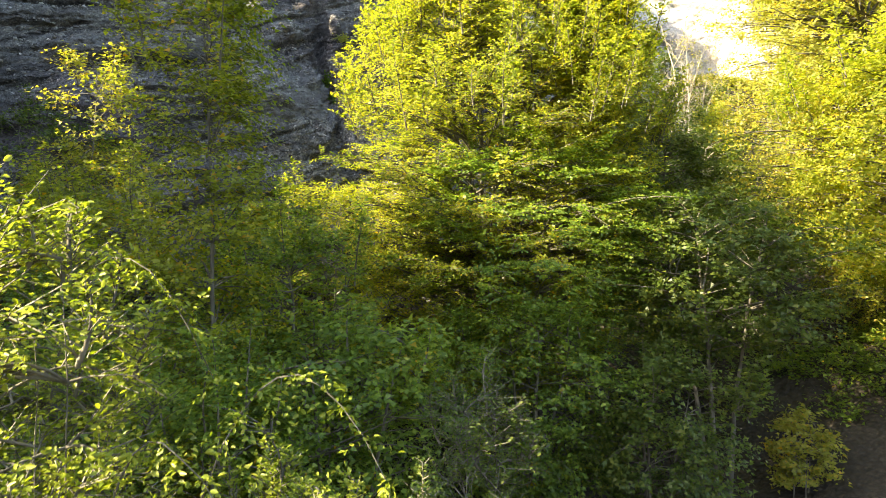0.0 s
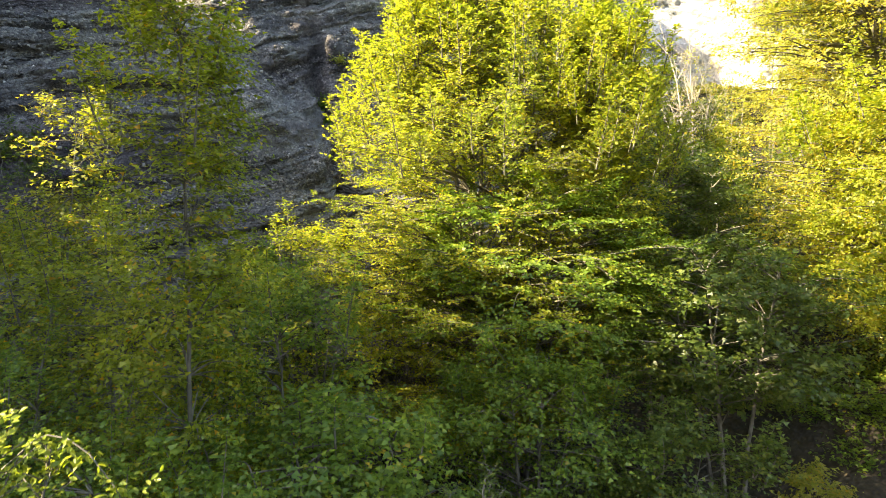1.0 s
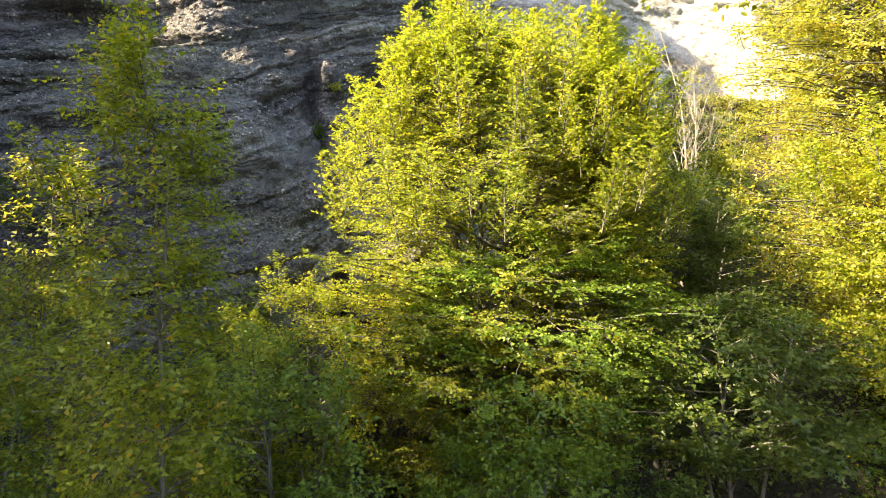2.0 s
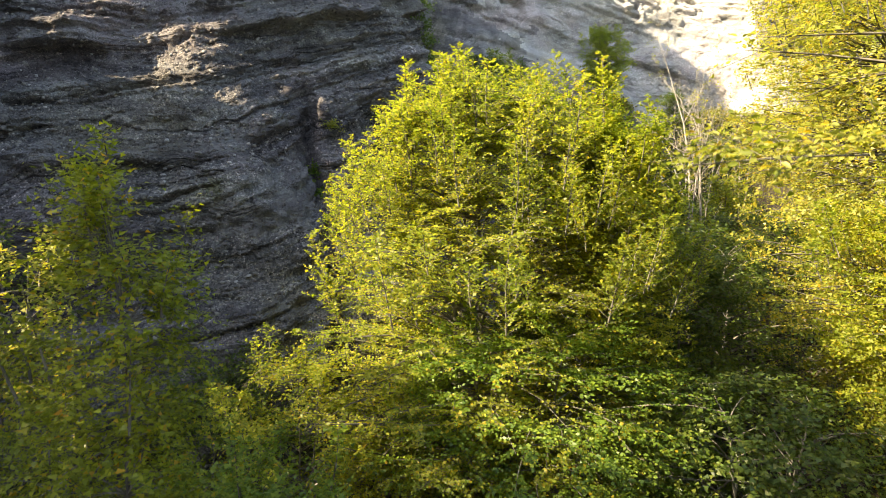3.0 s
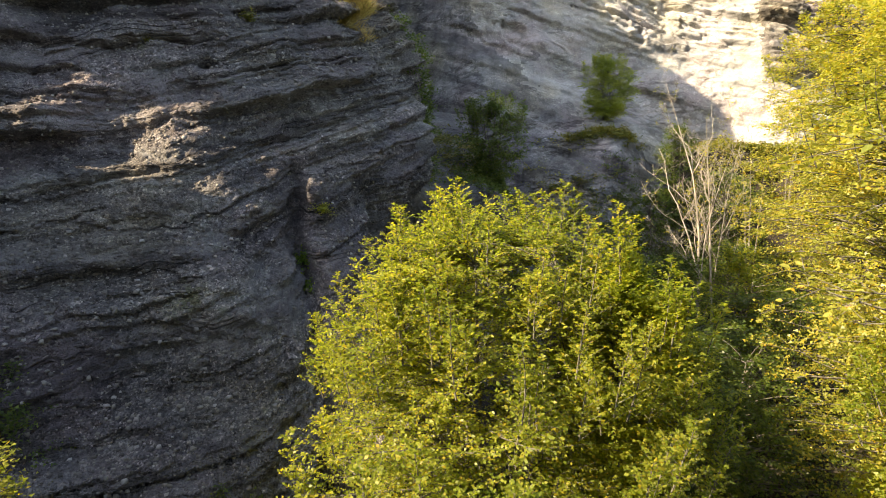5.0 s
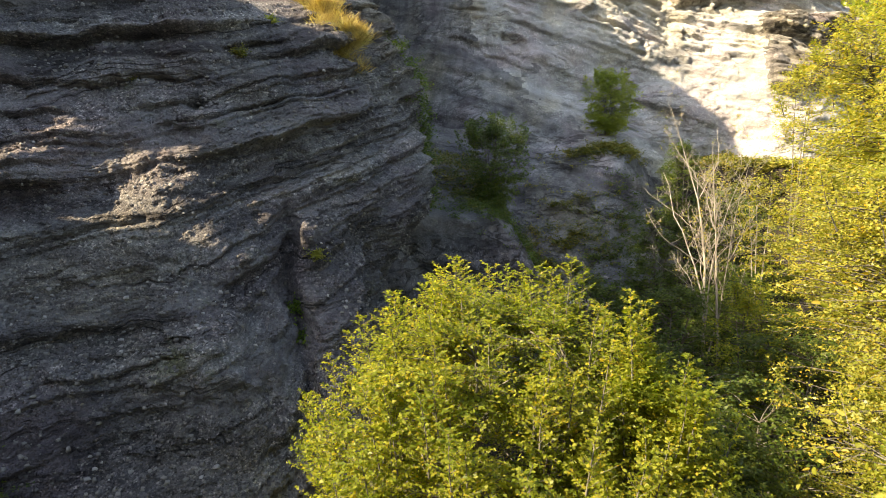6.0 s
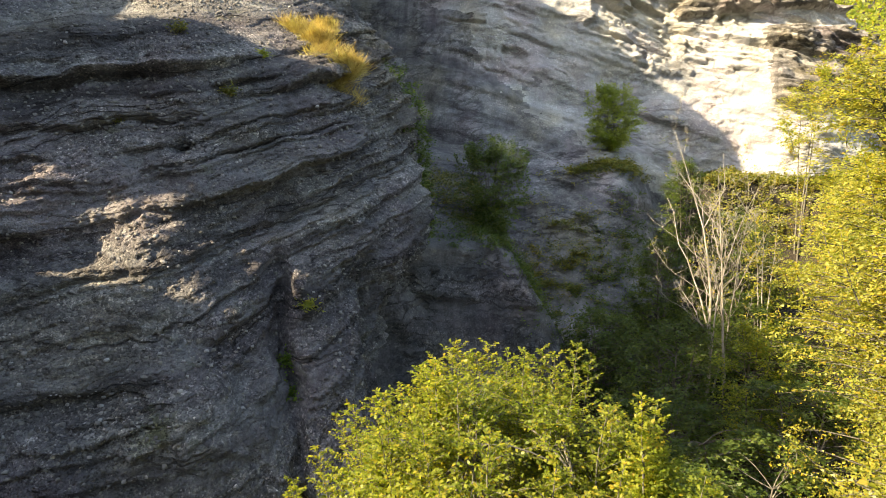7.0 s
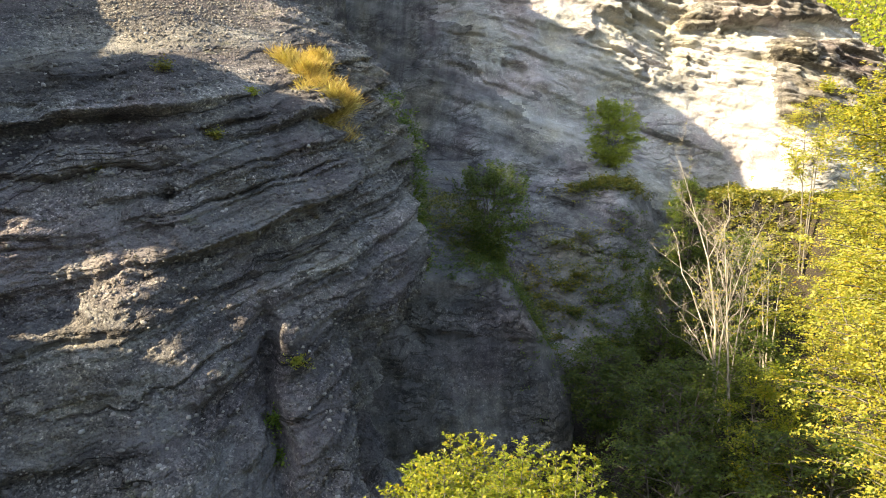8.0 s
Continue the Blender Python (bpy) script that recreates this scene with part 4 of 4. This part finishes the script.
for (x, y, z), cloud, r, half, size, seed, mat, n in (((9.9, 38.8, 14.1), FAR_WALL, (1.6, 1.5), 1.85, 0.09, 51, LEAF_PALE, 240), ((2.4, 27.6, 9.6), SLAB, (1.35, 1.2), 1.75, 0.085, 52, LEAF_DARK, 190)):
    p = on(cloud, x, y, z)
    make_tree("cliff_bush", "round green bush growing on a cliff ledge", tuple(p), 4.0, r, (p[0], p[1] - 0.5, p[2] + half * 0.9), half, stems=5, boughs=n, twigs=10, per=9, lumps=0.55, low=-1.0, shoots=30, shoot_len=0.8, leaf=size, seed=seed, leaf_mat=mat, bark=BARK, stem_r=0.05, category="bush", group="bushes on the cliff", flat=0.3)

# unseen trees added on the crest of the gorge's side to shape the sunlight
for x, y, z, r, half, seed in ((-14.6, 7.9, 20.0, 1.3, 2.3, 91), (-14.8, 11.3, 20.2, 1.6, 2.4, 92), (-14.5, 12.9, 20.6, 1.1, 2.2, 93), (-16.4, 10.4, 22.9, 1.9, 1.9, 94), (-14.6, 7.2, 19.0, 1.4, 1.8, 95), (-14.8, 6.2, 22.8, 1.7, 2.3, 96), (-14.9, 8.3, 24.4, 1.7, 2.0, 97), (-15.0, 10.7, 24.5, 1.7, 2.0, 98), (-15.2, 8.5, 19.6, 0.5, 1.3, 101), (-15.2, 15.8, 29.5, 2.0, 3.3, 99), (-15.2, 19.0, 30.6, 2.2, 3.8, 100)):
    make_tree("shade_tree", "unseen dense tree added on the gorge crest to block sun", (x, y, float(crest(y)) - 0.4), z + half - float(crest(y)), (r, r), (x, y, z), half, stems=1, boughs=110, twigs=9, per=7, leaf=0.33, seed=seed, leaf_mat=LEAF_GREEN, bark=BARK, stem_r=0.07,
              group="trees on the crest")


# more unseen trees set against the sun, with open crowns
for x, y, z, r, half, seed in ((-14.4, 0.9, 14.5, 1.4, 1.7, 102), (-14.4, -2.2, 19.6, 1.5, 1.6, 103)):
    make_tree("shade_tree", "unseen thin tree added on the gorge crest to filter sun", (x, y, float(crest(y)) - 0.4), z + half - float(crest(y)), (r, r), (x, y, z), half, stems=2, boughs=40, twigs=7, per=6, leaf=0.24, seed=seed, leaf_mat=LEAF_GREEN, bark=BARK, stem_r=0.07,
              group="trees on the crest")


# ---- low growth ----
def low_growth(name, label, spots, seed, size, leaf_mat, per_spot=5, per=8, reach=(0.25, 0.6), rise=0.7, category="undergrowth"):
    """Leafy shoots from many spots, as one mass."""
    rng = np.random.default_rng(seed)
    base = np.repeat(spots, per_spot, 0)
    n = len(base)
    a = rng.uniform(0, 2 * math.pi, n)
    w = unit(np.stack([np.cos(a), np.sin(a), rng.uniform(0.15, 1.6, n) * rise], 1))
    ln = rng.uniform(*reach, n)
    ob = piece(name, mesh_of(name, *twig_leaves(rng, base, w, ln, per, size, 0.5, plain=True), leaf_mat))
    return tagged(ob, label, category, kind="stuff")


def scatter(n, seed, x0, x1, y0, y1, keep=None):
    rng = np.random.default_rng(seed)
    x, y = rng.uniform(x0, x1, n), rng.uniform(y0, y1, n)
    if keep is not None:
        k = keep(x, y)
        x, y = x[k], y[k]
    return np.stack([x, y, ground_height(x, y) + 0.02], 1)


low_growth("undergrowth", "dark green undergrowth covering the gully floor", scatter(1700, 1, -9, 13, 3, 28, lambda x, y: ~((x > 2.2) & (x < 8.5) & (y > 5) & (y < 11.2))), 2, 0.10, LEAF_DARK)
low_growth("undergrowth", "green leafy growth on the stream bank", scatter(220, 18, 6.6, 10, 9.4, 12), 19, 0.08, LEAF_GREEN, reach=(0.3, 0.7))
low_growth("meadow_grass", "yellow-green grass on the sunny ledge", scatter(1500, 38, 15.4, 25, 37.0, 41.5), 39, 0.16, GRASS_GREEN, per=5, reach=(0.2, 0.5), rise=1.6, category="grass")
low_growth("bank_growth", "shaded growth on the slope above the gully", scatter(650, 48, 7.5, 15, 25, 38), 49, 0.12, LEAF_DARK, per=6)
low_growth("bank_growth", "pale green growth at the top of the near bank", scatter(330, 28, -5, 0.4, 1.7, 4.6), 29, 0.034, LEAF_GREEN, per=14, reach=(0.4, 1.1), rise=1.4)
low_growth("bank_growth", "tangled green growth on the near bank", scatter(900, 8, -9, 1.6, 4.5, 9), 9, 0.055, LEAF_GREEN, per=11, reach=(0.3, 0.8))
# scrub in dark leaf stands in for the shade on this slope
low_growth("bank_growth", "scrub coloured dark as if shaded, behind the dead trees", scatter(330, 68, 8.5, 15, 20.5, 28), 69, 0.11, LEAF_DARK, per=8, reach=(0.4, 1.0), rise=1.2)
low_growth("bank_growth", "yellow scrub at the end of the far cliff", scatter(500, 58, 21, 34, 34, 52), 59, 0.16, LEAF_YELLOW, per=6, reach=(0.4, 0.9))
low_growth("bank_growth", "yellow-green growth on the upper bank", scatter(900, 3, 15.5, 27, 24, 41, lambda x, y: vnoise(np.stack([x, y, 0 * x], 1) * 0.55, 9) > -0.35), 4, 0.085, LEAF_BEECH, per_spot=7, per=10, reach=(0.3, 0.85))


def rock_growth(name, label, cloud, centre, spread, n, seed, size, leaf_mat, **more):
    more.setdefault("reach", (0.15, 0.45))
    more.setdefault("per", 6)
    more.setdefault("per_spot", 4)
    rng = np.random.default_rng(seed)
    t = np.asarray(centre) + rng.normal(0, 1, (n, 3)) * np.asarray(spread)
    d = cloud[np.argsort(((cloud - np.asarray(centre)) ** 2).sum(1))[:9000]]
    spots = np.stack([d[np.argmin(((d - q) ** 2).sum(1))] for q in t])
    return low_growth(name, label, spots, seed, size, leaf_mat, **more)


rock_growth("ledge_growth", "shaded bushy growth on the ramp above the slab", SLAB, (1.9, 26.5, 10.0), (1.1, 1.6, 0.5), 420, 5, 0.075, LEAF_DARK)
rock_growth("ledge_growth", "brown-green grassy growth climbing the ramp", SLAB, (0.4, 29.5, 11.2), (1.3, 2.2, 0.8), 420, 9, 0.085, GRASS_GREEN, reach=(0.2, 0.6))
rock_growth("ledge_growth", "dark leafy growth along the edge of the slab", SLAB, (3.6, 25.8, 7.6), (0.5, 0.7, 1.1), 300, 10, 0.08, LEAF_DARK, reach=(0.2, 0.6))
rock_growth("ledge_growth", "green growth hanging down the back edge of the buttress", BUTTRESS, (-0.8, 23.2, 12.6), (0.25, 0.8, 1.3), 260, 8, 0.085, LEAF_DARK, reach=(0.2, 0.5))
rock_growth("ledge_growth", "green growth in the corner behind the buttress", BUTTRESS, (-0.3, 22.8, 10.6), (0.3, 0.8, 1.0), 260, 6, 0.085, LEAF_DARK, reach=(0.2, 0.55))
for cx, cy, cz, seed in ((6.5, 33, 9.0, 11), (10.5, 33.5, 8.5, 12), (4.0, 31, 8.0, 13), (8.0, 30.5, 6.0, 14)):
    rock_growth("ledge_growth", "shrubby growth on the foot of the far cliff", FAR_WALL, (cx, cy, cz), (1.7, 1.3, 1.5), 300, seed, 0.11, GRASS_GREEN if seed % 2 else LEAF_DARK, reach=(0.25, 0.75))
rock_growth("ledge_growth", "dry brown growth on the ledge of the far cliff", FAR_WALL, (9.7, 36.6, 12.9), (1.5, 0.7, 0.45), 300, 7, 0.13, GRASS_GREEN, reach=(0.2, 0.6))


def grass_tuft(name, label, spots, seed, blades, length, leaf_mat, group="", lean=(0.1, -0.35, 0)):
    """Arching blades in bunches, one tuft."""
    rng = np.random.default_rng(seed)
    spots = np.asarray(spots)
    base = np.repeat(spots, blades, 0)
    n = len(base)
    a = rng.uniform(0, 2 * math.pi, n)
    w = np.stack([np.cos(a), np.sin(a), rng.uniform(0.2, 2.0, n)], 1) + np.asarray(lean)
    nrm = np.stack([-np.sin(a), np.cos(a), 0.2 + 0 * a], 1)
    base = base + rng.normal(0, 0.12, (n, 3)) * np.array([1, 0.6, 0.7])
    w = w + rng.normal(0, 0.45, (n, 3))
    ob = piece(name, mesh_of(name, *leaves(base, w, nrm, length * rng.uniform(0.3, 1.1, n), 0.03, 0.0), leaf_mat))
    return tagged(ob, label, "grass", group)


make_tree("bush", "small orange and yellow bush on the stream bank", (5.4, 8.6, ground_at(5.4, 8.6) - 0.05), 1.2, (0.5, 0.45), (5.4, 8.6, ground_at(5.4, 8.6) + 0.7), 0.6, stems=4, boughs=60, twigs=8, per=8, leaf=0.07, seed=39, leaf_mat=LEAF_YELLOW, bark=BARK, stem_r=0.012, category="bush", twig_len=(0.12, 0.25))


def build_gravel():
    """Loose pebbles that lie on the ledges of the conglomerate."""
    rng = np.random.default_rng(77)
    cl = BUTTRESS.reshape(480, 460, 3)
    du, dv = np.gradient(cl, axis=0), np.gradient(cl, axis=1)
    nrm = unit(np.cross(du, dv))
    flat = np.abs(nrm[:, :, 2])
    i, j = rng.integers(32, 400, 70000), rng.integers(85, 458, 70000)
    p = cl[i, j]
    bank = 0.5 + vnoise(p * np.array([0.35, 0.35, 0.8]), 5) * 0.9
    k = rng.uniform(0, 1, len(p)) < (np.clip(flat[i, j] - 0.25, 0, 1) ** 1.5 * np.clip(bank, 0.15, 1) * 1.5 + 0.045)
    p = p[k] + rng.normal(0, 0.015, (k.sum(), 3))
    n = len(p)
    size = 0.012 + 0.032 * rng.uniform(0, 1, n) ** 3
    cube = np.array([[-1, -1, -0.6], [1, -0.8, -0.7], [0.9, 1, -0.6], [-0.8, 0.9, -0.6], [-0.7, -0.7, 0.7], [0.7, -0.6, 0.6], [0.6, 0.7, 0.75], [-0.6, 0.6, 0.6]])
    a = rng.uniform(0, 6.28, n)
    v = cube[None] * size[:, None, None] * rng.uniform(0.65, 1.3, (n, 1, 3)) * (1 + rng.normal(0, 0.12, (n, 8, 3)))
    v = np.stack([v[:, :, 0] * np.cos(a)[:, None] - v[:, :, 1] * np.sin(a)[:, None], v[:, :, 0] * np.sin(a)[:, None] + v[:, :, 1] * np.cos(a)[:, None], v[:, :, 2]], 2) + p[:, None]
    f = np.array([[0, 3, 2, 1], [4, 5, 6, 7], [0, 1, 5, 4], [1, 2, 6, 5], [2, 3, 7, 6], [3, 0, 4, 7]])
    q = (np.arange(n) * 8)[:, None, None] + f[None]
    ob = piece("gravel", mesh_of("gravel", v.reshape(-1, 3), q.reshape(-1, 4), PEBBLE))
    tagged(ob, "loose pale pebbles lying on the rock ledges", "gravel", kind="stuff")


build_gravel()


def build_far_hill():
    xs, ys = np.linspace(-20, 160, 90), np.linspace(56, 190, 70)
    X, Y = np.meshgrid(xs, ys, indexing="ij")
    x, y = X.ravel(), Y.ravel()
    z = 8 + 0.55 * (y - 56) + 0.12 * (x - 30) + 4 * fbm(np.stack([x, y, 0 * x], 1) * 0.05, 4, 71)
    me = mesh_of("hill", np.stack([x, y, z], 1), grid_quads(90, 70), SOIL, True)
    tagged(piece("far_hill", me), "wooded hillside beyond the gorge", "hill", kind="structure")
    rng = np.random.default_rng(72)
    n = 1350
    px, py = rng.uniform(14, 80, n), rng.uniform(54, 130, n)
    pz = 8 + 0.55 * (py - 56) + 0.12 * (px - 30)
    base = np.stack([px, py, pz], 1)
    spots = np.repeat(base, 30, 0) + rng.normal(0, 1, (n * 30, 3)) * np.array([1.2, 1.2, 1.6]) + np.array([0, 0, 3.2])
    w = unit(rng.normal(0, 1, (len(spots), 3)))
    ob = piece("far_wood", mesh_of("far_wood", *leaves(spots, w, rng.normal(0, 1, w.shape) + np.array([0, 0, 1]), rng.uniform(0.35, 0.8, len(spots)), 0.7, plain=True), LEAF_BEECH))
    tagged(ob, "distant sunlit autumn wood on the hillside", "wood", kind="stuff")


build_far_hill()

for (x, y, z), r, seed in (((-3.4, 20.3, 16.0), 0.5, 1), ((-3.05, 20.1, 15.2), 0.55, 2), ((-2.45, 19.7, 13.9), 0.7, 3)):
    rng = np.random.default_rng(seed)
    spots = [on(BUTTRESS, x + rng.normal(0, r * 0.42), y - 0.3, z + rng.normal(0, r * 0.42)) for k in range(26)]
    grass_tuft("grass_tuft", "thick tuft of dry golden grass on the rock edge", spots, seed, 170, 0.42, GRASS_DRY, "dry grass tufts")

# small plants rooted in the cracks
for (x, y, z), size, mat, seed in (((-5.9, 17.4, 14.4), 0.32, GRASS_GREEN, 11), ((-4.0, 18.0, 14.1), 0.24, LEAF_BEECH, 12), ((-4.6, 17.0, 12.7), 0.34, GRASS_GREEN, 13), ((-2.6, 15.6, 8.2), 0.34, LEAF_YELLOW, 14), ((-2.2, 19.6, 13.8), 0.30, LEAF_BEECH, 15), ((-2.9, 15.4, 7.2), 0.4, LEAF_GREEN, 16), ((-3.1, 15.0, 6.2), 0.45, LEAF_GREEN, 17), ((-6.6, 16.0, 12.0), 0.22, GRASS_GREEN, 18), ((22.5, 38.5, 18.6), 0.9, LEAF_YELLOW, 19), ((24.3, 38.5, 16.2), 0.9, LEAF_YELLOW, 20)):
    rng = np.random.default_rng(seed)
    p = on(BUTTRESS if x < 0 else FAR_WALL, x, y, z)
    n = 60
    w = unit(np.stack([rng.normal(0, 0.8, n), rng.normal(-0.4, 0.6, n), rng.uniform(0.1, 1.2, n)], 1))
    ob = piece("crack_plant", mesh_of("crack_plant", *twig_leaves(rng, np.repeat(p[None], n, 0) + rng.normal(0, size * 0.15, (n, 3)), w, rng.uniform(0.4, 1, n) * size, 7, size * 0.17), mat))
    tagged(ob, "small leafy plant rooted in a crack of the rock", "plant", "plants in the cracks", "stuff")


def build_cobbles():
    """Cobbles that stand out of the conglomerate one by one."""
    rng = np.random.default_rng(123)
    shapes = []
    for k in range(7):
        bm = bmesh.new()
        bmesh.ops.create_icosphere(bm, subdivisions=1, radius=1.0)
        squash = Vector((rng.uniform(0.8, 1.2), rng.uniform(0.7, 1.0), rng.uniform(0.5, 0.75)))
        for v in bm.verts:
            v.co = Vector((v.co.x * squash.x, v.co.y * squash.y, v.co.z * squash.z)) * float(rng.uniform(0.85, 1.1))
        me = bpy.data.meshes.new("stone")
        bm.to_mesh(me)
        bm.free()
        me.materials.append(COBBLE)
        shapes.append(me)
    cl = BUTTRESS.reshape(480, 460, 3)
    i, j = rng.integers(60, 330, 270), rng.integers(170, 420, 270)
    for a, c in zip(i, j):
        ob = piece("stone", shapes[int(rng.integers(0, 7))], BUTTRESS_OB)
        r = 0.022 + 0.05 * float(rng.uniform(0, 1)) ** 2.5
        ob.matrix_basis = Matrix.LocRotScale(Vector(cl[a, c]) + Vector((0, -0.3 * r, 0.1 * r)), Euler(rng.uniform(-0.5, 0.5, 3) + np.array([0, 0, rng.uniform(0, 6)])), Vector((r, r, r)))


build_cobbles()
